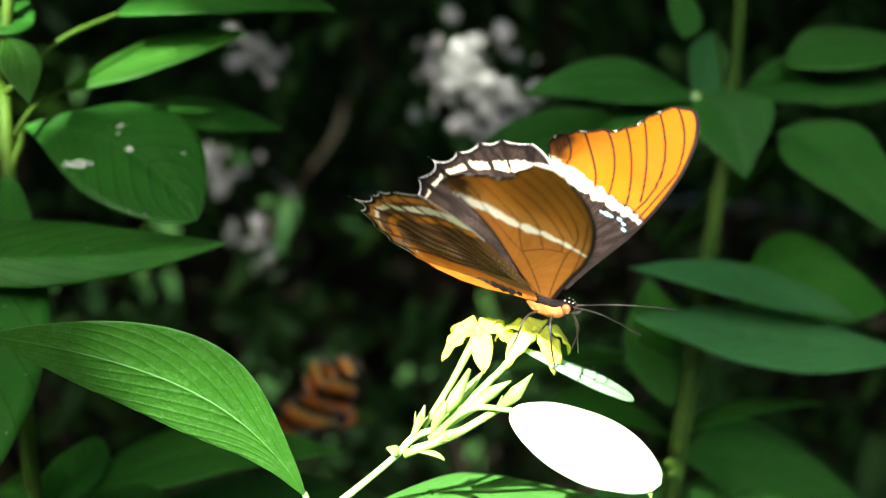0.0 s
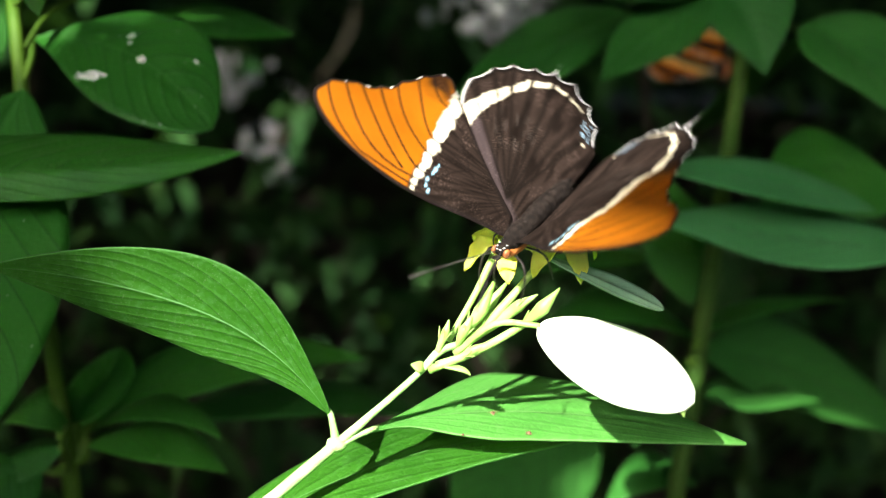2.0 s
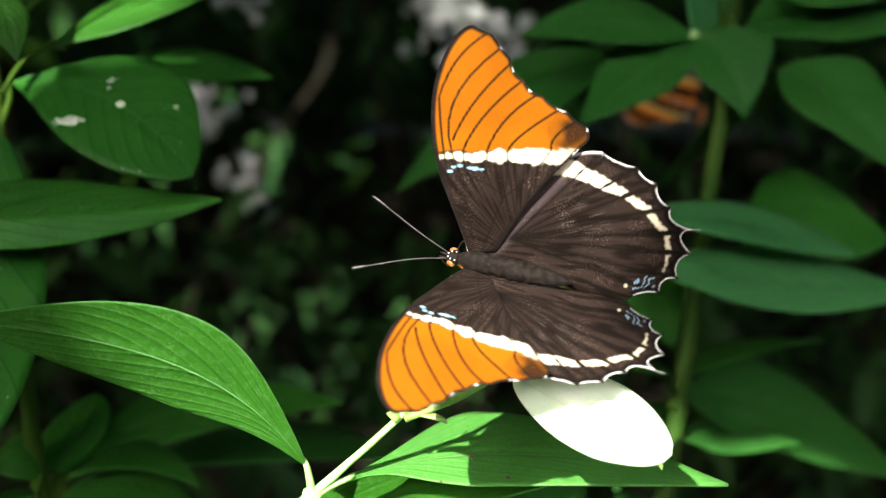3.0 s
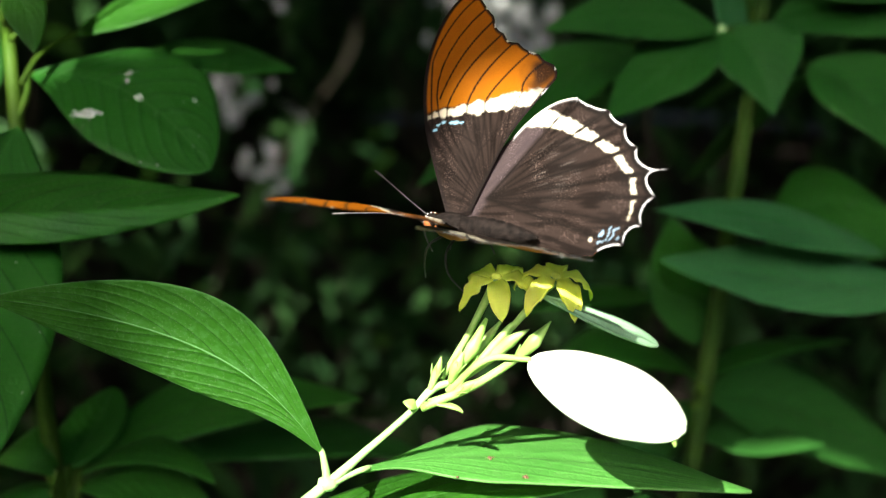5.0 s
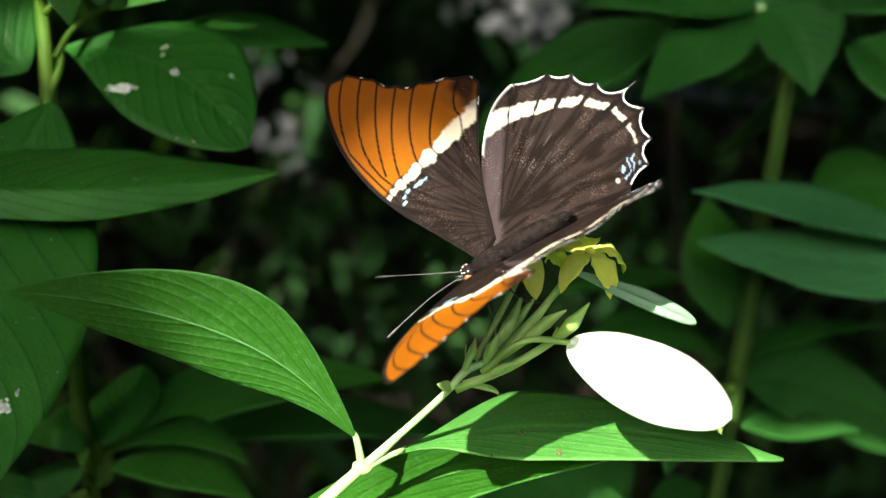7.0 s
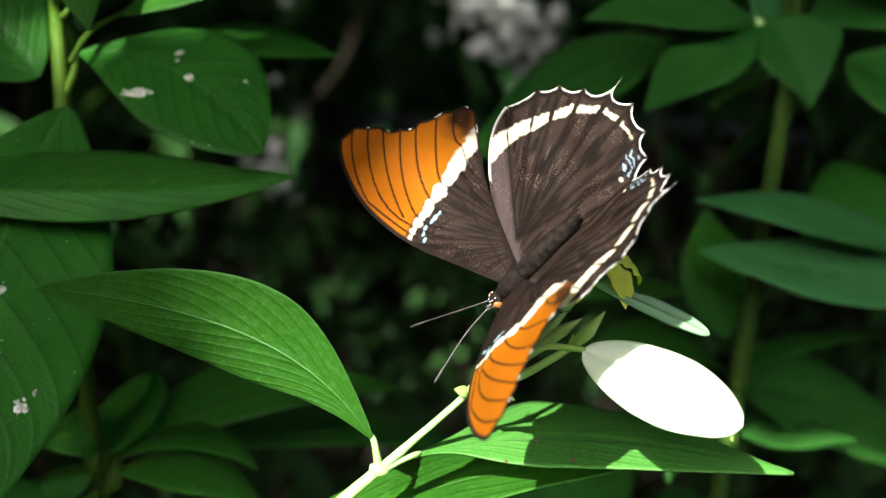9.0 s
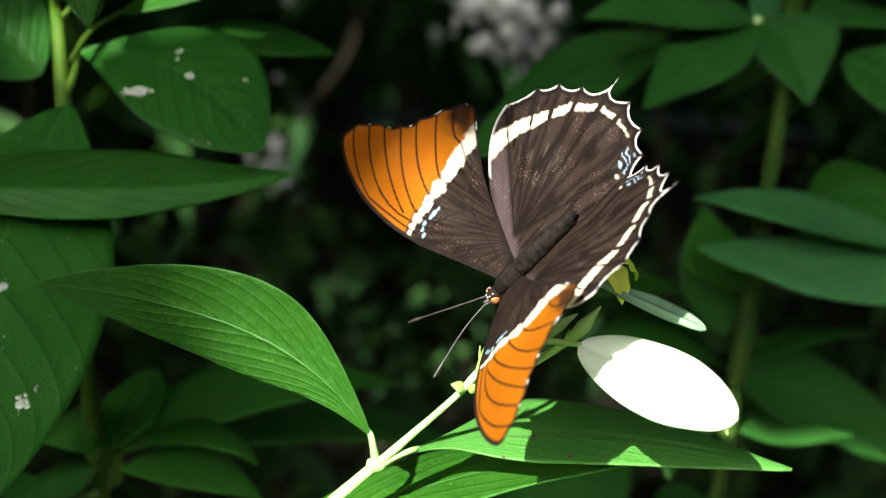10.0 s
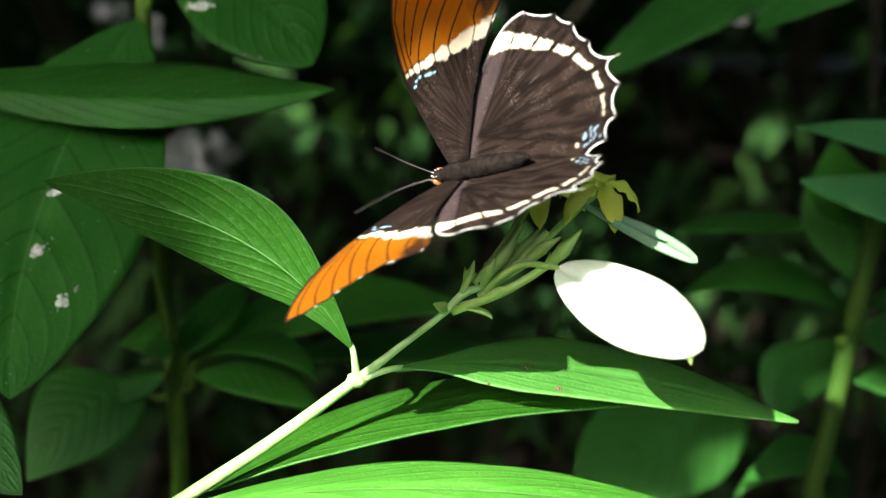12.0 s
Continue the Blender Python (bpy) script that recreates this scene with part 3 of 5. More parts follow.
add_leaf(plant, (-0.0341, 0.1745, 0.7279), (0.0011, 0.1900, 0.7389), (0.0442, 0.2000, 0.7385), (-0.0014, 0.2010, 0.7383), (0.0030, 0.1815, 0.7385), LEAF_SUN, "mid-green leaf lying below the flower", ruffle=0.06, veins=4.5, bend=0.72, puff_up=0.0045, nu=60, nv=22)
add_leaf(plant, (-0.0331, 0.1630, 0.7312), (0.0078, 0.1705, 0.7350), (0.0523, 0.1733, 0.7307), (0.0077, 0.1829, 0.7329), (0.0088, 0.1585, 0.7351), LEAF_FULL_SUN, "lower green leaf brightened for full sun", ruffle=0.05, veins=5.5, bend=0.62, puff_up=0.006, nu=60, nv=22)

# white leafy bracts
add_leaf(plant, (0.0224, 0.1816, 0.7671), (0.0340, 0.1741, 0.7643), (0.0445, 0.1677, 0.7613), (0.0369, 0.1790, 0.7675), (0.0312, 0.1700, 0.7608), BRACT_WHITE, "large white leafy bract glaring in the sun", [(0.0098, 0.1860, 0.7601), (0.0161, 0.1844, 0.7661)], BUD_GREEN, 0.00055, taper=0.0, lean=-0.17, puff_up=0.003, blunt=1.0, ruffle=0.06, arch=0.25)
add_leaf(plant, (0.0238, 0.1937, 0.7740), (0.0334, 0.1905, 0.7709), (0.0430, 0.1874, 0.7672), (0.0343, 0.1937, 0.7711), (0.0327, 0.1890, 0.7705), BRACT_PALE_SHADED, "pale grey-green underside of a drooping bract, darkened for shade", blunt=1.0, lean=0.45, ruffle=0.08, arch=-0.5, puff_up=0.004)

# tip of the white bract
part("bract_tip", tube("bract_tip", [(0.0425, 0.1683, 0.7604), (0.0429, 0.1678, 0.7597), (0.0431, 0.1674, 0.7589)], [0.0006, 0.0005, 0.0001], ORIGIN, 8), BUD_GREEN, plant, "small green point")


# buds on their stalks
def add_bud(points, radii, teeth=0, label=""):
    """A slender bud on a stalk; teeth are the pointed calyx lobes where it swells."""
    p = [Vector(q) for q in points]
    bud = part("bud", tube("bud", p, radii, ORIGIN, 12, 6, 0.10), BUD_GREEN, plant, label)
    along = (p[-1] - p[-3]).normalized()
    side = along.orthogonal().normalized()
    for k in range(teeth):
        out = Matrix.Rotation(k * 2 * math.pi / teeth + 0.4, 3, along) @ side
        foot = p[-3] + out * radii[-3] * 0.7
        end = foot + along * 0.0022 + out * 0.0007
        wide = along.cross(out) * 0.00035
        part("calyx_lobe", blade("calyx_lobe", foot, (foot + end) / 2 - out * 0.0002, end, (foot + end) / 2 + wide, (foot + end) / 2 - wide, ORIGIN, nu=8, nv=4, veins=2, thick=0.00015, taper=0.0), BUD_GREEN, bud)
    return bud


add_bud([(0.0070, 0.1858, 0.7606), (0.0076, 0.1860, 0.7623), (0.0083, 0.1863, 0.7639), (0.0088, 0.1868, 0.7657)], [0.0005, 0.0006, 0.0007, 0.0001], 4)
add_bud([(0.0103, 0.1860, 0.7617), (0.0108, 0.1856, 0.7635), (0.0114, 0.1856, 0.7647), (0.0123, 0.1859, 0.7667)], [0.0005, 0.0008, 0.0009, 0.0002], 4)
add_bud([(0.0100, 0.1863, 0.7611), (0.0120, 0.1865, 0.7646), (0.0138, 0.1869, 0.7672), (0.0160, 0.1887, 0.7714)], [0.0005, 0.0007, 0.0011, 0.0003], 4)
add_bud([(0.0105, 0.1870, 0.7613), (0.0138, 0.1896, 0.7641), (0.0156, 0.1910, 0.7665), (0.0184, 0.1927, 0.7697)], [0.0005, 0.0006, 0.0009, 0.0002], 4)
add_bud([(0.0109, 0.1865, 0.7616), (0.0137, 0.1867, 0.7636), (0.0174, 0.1876, 0.7675), (0.0201, 0.1887, 0.7704)], [0.0006, 0.0006, 0.0008, 0.0005], 5)
add_bud([(0.0109, 0.1859, 0.7614), (0.0164, 0.1858, 0.7655), (0.0197, 0.1854, 0.7687), (0.0226, 0.1851, 0.7708)], [0.0005, 0.0006, 0.00105, 0.0001], 3)
add_bud([(0.0056, 0.1848, 0.7577), (0.0136, 0.1844, 0.7616), (0.0205, 0.1835, 0.7665), (0.0233, 0.1831, 0.7695), (0.0259, 0.1836, 0.7726)], [0.0006, 0.0007, 0.0006, 0.00115, 0.0001], 3, "pointed pale green bud")
add_bud([(0.0067, 0.1850, 0.7588), (0.0108, 0.1845, 0.7604), (0.0130, 0.1843, 0.7617), (0.0146, 0.1842, 0.7626)], [0.0004, 0.0005, 0.0008, 0.0003], 5)
# small bracts on the stalk
add_leaf(plant, (0.0049, 0.1846, 0.7578), (0.0043, 0.1844, 0.7588), (0.0028, 0.1841, 0.7593), (0.0047, 0.1855, 0.7589), (0.0038, 0.1832, 0.7585), BUD_GREEN, nu=10, nv=6)
add_leaf(plant, (0.0059, 0.1850, 0.7588), (0.0104, 0.1844, 0.7587), (0.0122, 0.1835, 0.7577), (0.0100, 0.1849, 0.7587), (0.0098, 0.1836, 0.7586), BUD_GREEN, nu=10, nv=6)


def add_flower(centre, foot, size, turn, droop, axis):
    """Five-lobed yellow bloom on a thin tube."""
    c, ft = Vector(centre), Vector(foot)
    fl = part("flower", tube("flower", [ft, ft.lerp(c, 0.5) + Vector((0, 0, -0.0006)), ft.lerp(c, 0.85), c], [0.0005, 0.00055, 0.0007, 0.0010], ORIGIN, 10), BUD_GREEN, plant, "bright yellow five-lobed bloom on a green tube")
    axis = Vector(axis).normalized()
    sx = axis.orthogonal().normalized()
    sy = axis.cross(sx)
    for k in range(5):
        a = turn + 2 * math.pi * k / 5
        d = sx * math.cos(a) + sy * math.sin(a)
        s = axis.cross(d)
        base = c
        mid = c + d * size * 0.55 + axis * size * 0.05
        tip = c + d * size * 0.95 - axis * size * droop
        part("petal", blade("petal", base, mid, tip, mid + s * size * 0.25, mid - s * size * 0.25, ORIGIN, blunt=0.75, ruffle=0.6, nu=16, nv=8, veins=3, thick=0.00025), PETAL_YELLOW, fl)
    part("throat", merged("throat", ellipsoid(c - ORIGIN + axis * 0.0004, (0.0009, 0.0009, 0.0009), 8, 6)), PETAL_YELLOW, fl)


add_flower((0.0177, 0.1974, 0.7751), (0.0087, 0.1871, 0.7618), 0.0075, 0.2, 0.5, (-0.1, -0.25, 1))
add_flower((0.0272, 0.1960, 0.7756), (0.0116, 0.1872, 0.7619), 0.0073, 0.7, 0.55, (0.12, -0.25, 1))

# ---------- the spotted shrub beside it ----------
left_plant = thing("broadleaf_shrub", (-0.105, 0.27, 0), "tall broad-leaved shrub with bird-spotted dark leaves", "shrub")
LO = left_plant.location.copy()
part("stem", tube("stem", [LO, (-0.103, 0.268, 0.3), (-0.100, 0.262, 0.55), (-0.0737, 0.2396, 0.6896), (-0.0732, 0.2413, 0.7072), (-0.0745, 0.2450, 0.7279), (-0.0758, 0.2503, 0.7540), (-0.0776, 0.2580, 0.7811), (-0.0784, 0.2628, 0.7943), (-0.0787, 0.2656, 0.8078), (-0.0742, 0.2528, 0.8115), (-0.0723, 0.2547, 0.8250), (-0.0710, 0.2611, 0.8469)], [0.0035, 0.003, 0.0026, 0.0022, 0.0021, 0.0018, 0.0017, 0.0017, 0.0016, 0.0014, 0.0013, 0.0012, 0.001], LO, 12, 5, 0.05), STEM_GREEN, left_plant, "upright green stem")
SPOTTED = add_leaf(left_plant, (-0.0743, 0.2619, 0.7977), (-0.0519, 0.2542, 0.7955), (-0.0345, 0.2432, 0.7819), (-0.0431, 0.2633, 0.8014), (-0.0610, 0.2454, 0.7890), LEAF_DEEP, "dark green oval leaf with white droppings", [(-0.0778, 0.2606, 0.7882), (-0.0752, 0.2616, 0.7939)], radius=0.0008, ruffle=0.05, blunt=0.5, lean=0.32)
add_leaf(left_plant, (-0.1024, 0.2207, 0.7838), (-0.0652, 0.2238, 0.7807), (-0.0276, 0.2346, 0.7793), (-0.0724, 0.2436, 0.7824), (-0.0659, 0.2207, 0.7750), LEAF_DEEP, "long pointed leaf folded along its midrib", ruffle=0.05)
BIG = add_leaf(left_plant, (-0.0738, 0.2488, 0.7899), (-0.0825, 0.2155, 0.7608), (-0.0770, 0.1867, 0.7347), (-0.0610, 0.2255, 0.7623), (-0.1035, 0.2075, 0.7643), LEAF_DEEP, "very large drooping leaf spotted with droppings", ruffle=0.06, blunt=0.35, nu=60, nv=20)
add_leaf(left_plant, (-0.1072, 0.1856, 0.7444), (-0.0874, 0.1813, 0.7357), (-0.0700, 0.1749, 0.7230), (-0.0793, 0.1868, 0.7365), (-0.0929, 0.1721, 0.7295), LEAF_SHADED, "leaf low beside the stem, darkened for shade", ruffle=0.05)
add_leaf(left_plant, (-0.0770, 0.2343, 0.7102), (-0.0879, 0.2261, 0.7099), (-0.0962, 0.2141, 0.6986), (-0.0984, 0.2290, 0.7152), (-0.0796, 0.2239, 0.7022), LEAF_DEEP, "", [(-0.0712, 0.2350, 0.7100), (-0.0740, 0.2345, 0.7092)])
add_leaf(left_plant, (-0.0578, 0.2890, 0.7962), (-0.0414, 0.2988, 0.7938), (-0.0247, 0.3034, 0.7888), (-0.0411, 0.3079, 0.7954), (-0.0425, 0.2915, 0.7913), LEAF_DEEP, "")
add_leaf(left_plant, (-0.0660, 0.2676, 0.8048), (-0.0484, 0.2738, 0.8112), (-0.0283, 0.2794, 0.8153), (-0.0483, 0.2831, 0.8144), (-0.0476, 0.2668, 0.8084), LEAF_SUN, "narrow bright leaf lit from above", [(-0.0733, 0.2529, 0.7975), (-0.0705, 0.2585, 0.8024)], radius=0.0006, ruffle=0.05)
add_leaf(left_plant, (-0.0553, 0.2722, 0.8201), (-0.0336, 0.2787, 0.8237), (-0.0086, 0.2829, 0.8197), (-0.0358, 0.2926, 0.8289), (-0.0310, 0.2695, 0.8207), LEAF_DEEP, "", [(-0.0743, 0.2534, 0.8062), (-0.0657, 0.2624, 0.8154)], radius=0.0006)
add_leaf(left_plant, (-0.0713, 0.2485, 0.8180), (-0.0677, 0.2452, 0.8137), (-0.0655, 0.2409, 0.8060), (-0.0645, 0.2476, 0.8147), (-0.0710, 0.2427, 0.8124), LEAF_SUN, "", ruffle=0.05)
add_leaf(left_plant, (-0.0837, 0.2657, 0.7919), (-0.0962, 0.2701, 0.8034), (-0.1113, 0.2684, 0.8134), (-0.0867, 0.2791, 0.8092), (-0.1034, 0.2609, 0.7967), LEAF_DEEP, "large dark leaf hanging over the stem")
add_leaf(left_plant, (-0.0678, 0.2555, 0.8203), (-0.0718, 0.2557, 0.8214), (-0.0816, 0.2553, 0.8204), (-0.0733, 0.2628, 0.8242), (-0.0715, 0.2487, 0.8188), LEAF_DEEP, "")
# whorl at the lower node
N1 = (-0.0732, 0.2413, 0.7072)
add_leaf(left_plant, (-0.0713, 0.2440, 0.7150), (-0.0687, 0.2540, 0.7190), (-0.0657, 0.2640, 0.7248), (-0.0779, 0.2600, 0.7165), (-0.0607, 0.2530, 0.7209), LEAF_DEEP, "", [N1, (-0.0721, 0.2435, 0.7105)], blunt=0.8)
add_leaf(left_plant, (-0.0710, 0.2470, 0.7126), (-0.0444, 0.2650, 0.7194), (-0.0096, 0.2750, 0.7153), (-0.0458, 0.2760, 0.7225), (-0.0432, 0.2560, 0.7171), LEAF_DEEP, "", [N1, (-0.0704, 0.2441, 0.7108)])
add_leaf(left_plant, (-0.0695, 0.2462, 0.7129), (-0.0532, 0.2460, 0.7188), (-0.0387, 0.2400, 0.7137), (-0.0539, 0.2540, 0.7173), (-0.0514, 0.2394, 0.7186), LEAF_DEEP, "", [N1, (-0.0703, 0.2433, 0.7099)], ruffle=0.05)
add_leaf(left_plant, (-0.0688, 0.2426, 0.7114), (-0.0521, 0.2440, 0.7125), (-0.0376, 0.2380, 0.7061), (-0.0552, 0.2540, 0.7114), (-0.0516, 0.2340, 0.7110), LEAF_DEEP, "", [N1, (-0.0695, 0.2418, 0.7087)])
add_leaf(left_plant, (-0.0723, 0.2397, 0.7165), (-0.0781, 0.2422, 0.7224), (-0.0884, 0.2466, 0.7149), (-0.0786, 0.2497, 0.7231), (-0.0789, 0.2370, 0.7191), LEAF_DEEP, "", [N1, (-0.0745, 0.2406, 0.7100)])
add_leaf(left_plant, (-0.0720, 0.2351, 0.7149), (-0.0803, 0.2350, 0.7140), (-0.0938, 0.2299, 0.7097), (-0.0818, 0.2436, 0.7116), (-0.0805, 0.2300, 0.7096), LEAF_DEEP, "", [N1])
add_leaf(left_plant, (-0.0680, 0.2839, 0.6945), (-0.0267, 0.2950, 0.6957), (0.0051, 0.2884, 0.6920), (-0.0314, 0.3145, 0.6907), (-0.0255, 0.2797, 0.6975), LEAF_SHADED, "")


def add_dropping(owner, place, long, wide, lean, seed, name="dropping", material=None, label="white crusty bird dropping"):
    """Thin white crust lying on a leaf blade, at the spot of the blade closest to the place."""
    me = owner.data
    half = len(me.vertices) // 2
    target = Vector(place) - owner.parent.location
    spot = min((me.vertices[i] for i in range(half)), key=lambda q: (q.co - target).length_squared)
    p, n = spot.co.copy(), spot.normal.copy()
    if n.y > 0:
        n.negate()
    sx = (Vector((1, 0, 0)) - n * n.x).normalized()
    sx = Matrix.Rotation(lean, 3, n) @ sx
    sy = n.cross(sx)
    rng = random.Random(int(seed * 7))
    verts, faces = [], []
    bits = [(0.0, 0.0, 0.62)] + [(rng.gauss(0, 0.5), rng.gauss(0, 0.5), rng.uniform(0.12, 0.38)) for _ in range(13)] + [(rng.gauss(0, 0.9), rng.gauss(0, 0.9), rng.uniform(0.05, 0.1)) for _ in range(7)]
    for bx, by, size in bits:
        c = p + sx * (bx * long) + sy * (by * wide)
        k, base = 11, len(verts)
        verts.append(c + n * (0.0002 + 0.0003 * size))
        shift = rng.uniform(0, 50)
        for ring, lift in ((0.6, 0.00035), (1.0, 0.00005)):
            for i in range(k):
                a = 2 * math.pi * i / k
                q = ring * size * (1 + 0.6 * noise.noise(Vector((math.cos(a) * 1.8 + shift, math.sin(a) * 1.8, shift))))
                verts.append(c + sx * (long * q * math.cos(a)) + sy * ((0.4 * long + 0.6 * wide) * q * math.sin(a)) + n * lift)
        for i in range(k):
            j = (i + 1) % k
            faces.append((base, base + 1 + i, base + 1 + j))
            faces.append((base + 1 + i, base + 1 + k + i, base + 1 + k + j, base + 1 + j))
    part(name, make_mesh(name, verts, faces), material or CRUST, owner, label)


add_dropping(SPOTTED, (-0.0604, 0.2484, 0.7928), 0.0030, 0.0011, -0.1, 1.0)
add_dropping(SPOTTED, (-0.0510, 0.2531, 0.7940), 0.0013, 0.0012, 0.6, 2.0)
add_dropping(SPOTTED, (-0.0529, 0.2577, 0.7978), 0.0009, 0.0004, 0.4, 3.0)
add_dropping(SPOTTED, (-0.0524, 0.2571, 0.7963), 0.0004, 0.0003, 0.0, 4.0)
add_dropping(SPOTTED, (-0.0383, 0.2524, 0.7951), 0.0004, 0.0004, 0.0, 5.0)
add_dropping(BIG, (-0.0730, 0.2048, 0.7444), 0.0019, 0.0015, 0.7, 6.0)
add_dropping(BIG, (-0.0796, 0.2097, 0.7535), 0.0017, 0.0015, 0.3, 7.0)
add_dropping(BIG, (-0.0798, 0.2181, 0.7619), 0.0015, 0.0011, 0.2, 8.0)
add_dropping(BIG, (-0.0718, 0.2067, 0.7467), 0.0006, 0.0003, 1.4, 9.0)
add_dropping(BIG, (-0.0957, 0.2174, 0.7765), 0.0013, 0.0006, 0.8, 10.0)
add_dropping(BIG, (-0.0991, 0.2179, 0.7796), 0.0010, 0.0006, 0.4, 11.0)

for crumb, big, key in (((0.0158, 0.1919, 0.7456), 0.00045, 12.0), ((0.0220, 0.1874, 0.7450), 0.00040, 13.0), ((0.0111, 0.1847, 0.7465), 0.00030, 14.0)):
    add_dropping(SUNNY, crumb, big, big * 0.8, 0.3, key, "crumb", LITTER, "tan speck of plant litter")

# ---------- the shrub on the other side ----------
right_plant = thing("slender_shrub", (0.13, 0.36, 0), "slender shrub with whorls of pointed dark leaves", "shrub")
RO = right_plant.location.copy()
part("stem", tube("stem", [RO, (0.128, 0.36, 0.3), (0.0683, 0.2844, 0.6664), (0.0712, 0.2898, 0.6814), (0.0762, 0.2997, 0.7087), (0.0825, 0.3135, 0.7407), (0.0892, 0.3280, 0.7745), (0.0928, 0.3370, 0.7964), (0.0950, 0.3450, 0.8185)], [0.0034, 0.003, 0.0025, 0.0024, 0.0024, 0.0023, 0.0021, 0.0018, 0.0014], RO, 12, 5, 0.05), STEM_OLIVE, right_plant, "upright green stem")
STAR = (0.0822, 0.3334, 0.7909)
JOINT = (0.0904, 0.3330, 0.7883)
part("twig", tube("twig", [JOINT, (0.0867, 0.3337, 0.7904), STAR], [0.0013, 0.0011, 0.0012], RO, 8), STEM_GREEN, right_plant)
add_leaf(right_plant, (0.0816, 0.3330, 0.7914), (0.0592, 0.3256, 0.7973), (0.0351, 0.3182, 0.7945), (0.0620, 0.3380, 0.8019), (0.0569, 0.3150, 0.7925), LEAF_SHADED, "", ruffle=0.04, acute=0.30)
add_leaf(right_plant, (0.0813, 0.3326, 0.7900), (0.0666, 0.3228, 0.7840), (0.0498, 0.3105, 0.7731), (0.0586, 0.3325, 0.7871), (0.0721, 0.3140, 0.7796), LEAF_SHADED, "", ruffle=0.05, acute=0.30)
add_leaf(right_plant, (0.0829, 0.3337, 0.7917), (0.0897, 0.3255, 0.7847), (0.0928, 0.3161, 0.7724), (0.1026, 0.3290, 0.7908), (0.0801, 0.3220, 0.7828), LEAF_SHADED, "pointed leaf hanging from the whorl", ruffle=0.04, acute=0.30)
add_leaf(right_plant, (0.1044, 0.3274, 0.7835), (0.1161, 0.3156, 0.7767), (0.1317, 0.2989, 0.7587), (0.1279, 0.3274, 0.7827), (0.1046, 0.3044, 0.7754), LEAF_SHADED, "", ruffle=0.05, acute=0.30)
add_leaf(right_plant, (0.0949, 0.3323, 0.7918), (0.1139, 0.3378, 0.7947), (0.1363, 0.3373, 0.7925), (0.1185, 0.3555, 0.7996), (0.1123, 0.3258, 0.7908), LEAF_SHADED, "", acute=0.30)
add_leaf(right_plant, (0.1047, 0.3306, 0.8006), (0.1223, 0.3360, 0.8043), (0.1493, 0.3358, 0.8026), (0.1278, 0.3559, 0.8080), (0.1201, 0.3221, 0.7996), LEAF_SHADED, "", acute=0.30)
add_leaf(right_plant, (0.1057, 0.3321, 0.7914), (0.1232, 0.3360, 0.7937), (0.1519, 0.3358, 0.7920), (0.1278, 0.3526, 0.7966), (0.1216, 0.3246, 0.7903), LEAF_SHADED, "", acute=0.30)
add_leaf(right_plant, (0.0634, 0.3596, 0.7821), (0.0354, 0.3511, 0.7719), (0.0019, 0.3337, 0.7498), (0.0321, 0.3684, 0.7776), (0.0385, 0.3337, 0.7661), LEAF_SHADED, "long dim leaf behind the bloom", [JOINT, (0.0741, 0.3507, 0.7868)], acute=0.30)
add_leaf(right_plant, (0.1226, 0.4600, 0.7541), (0.1182, 0.5000, 0.7388), (0.1066, 0.5200, 0.7227), (0.1221, 0.5100, 0.7400), (0.1144, 0.4900, 0.7372), LEAF_SUN, "", [JOINT, (0.1072, 0.4000, 0.7673)], radius=0.0009, acute=0.3)
add_leaf(right_plant, (0.0800, 0.3391, 0.8057), (0.0796, 0.3408, 0.8115), (0.0748, 0.3446, 0.8246), (0.0848, 0.3468, 0.8139), (0.0740, 0.3365, 0.8149), LEAF_SHADED, "", acute=0.30)
add_leaf(right_plant, (0.1187, 0.3015, 0.7406), (0.0877, 0.2937, 0.7522), (0.0595, 0.2885, 0.7573), (0.0925, 0.3060, 0.7529), (0.0846, 0.2830, 0.7509), LEAF_BLUE, "", ruffle=0.04, acute=0.30)
add_leaf(right_plant, (0.1354, 0.3025, 0.7289), (0.0937, 0.2938, 0.7374), (0.0611, 0.2855, 0.7459), (0.0995, 0.3128, 0.7388), (0.0889, 0.2800, 0.7344), LEAF_BLUE, "broad blue-green leaf in open shade", ruffle=0.04, acute=0.30)
add_leaf(right_plant, (0.0961, 0.3259, 0.7314), (0.1136, 0.3368, 0.7436), (0.1363, 0.3280, 0.7358), (0.1100, 0.3483, 0.7494), (0.1207, 0.3207, 0.7308), LEAF_DEEP, "", [(0.0807, 0.3103, 0.7359), (0.0882, 0.3174, 0.7315)], blunt=0.5)
add_leaf(right_plant, (0.0789, 0.3080, 0.7256), (0.0733, 0.3185, 0.7310), (0.0699, 0.3279, 0.7421), (0.0827, 0.3248, 0.7336), (0.0634, 0.3133, 0.7314), LEAF_DEEP, "", acute=0.30)
add_leaf(right_plant, (0.0771, 0.2995, 0.7024), (0.1138, 0.3297, 0.6812), (0.1533, 0.3298, 0.6558), (0.1217, 0.3539, 0.6833), (0.1061, 0.3117, 0.6784), LEAF_SHADED, "broad leaf arching low, darkened for shade", [(0.0722, 0.2943, 0.7027)], ruffle=0.05, acute=0.30)
add_leaf(right_plant, (0.0770, 0.3015, 0.7079), (0.0953, 0.3178, 0.7082), (0.1213, 0.3276, 0.7051), (0.0976, 0.3278, 0.7064), (0.0930, 0.3076, 0.7095), LEAF_DEEP, "", [(0.0738, 0.2955, 0.7060)], acute=0.30)
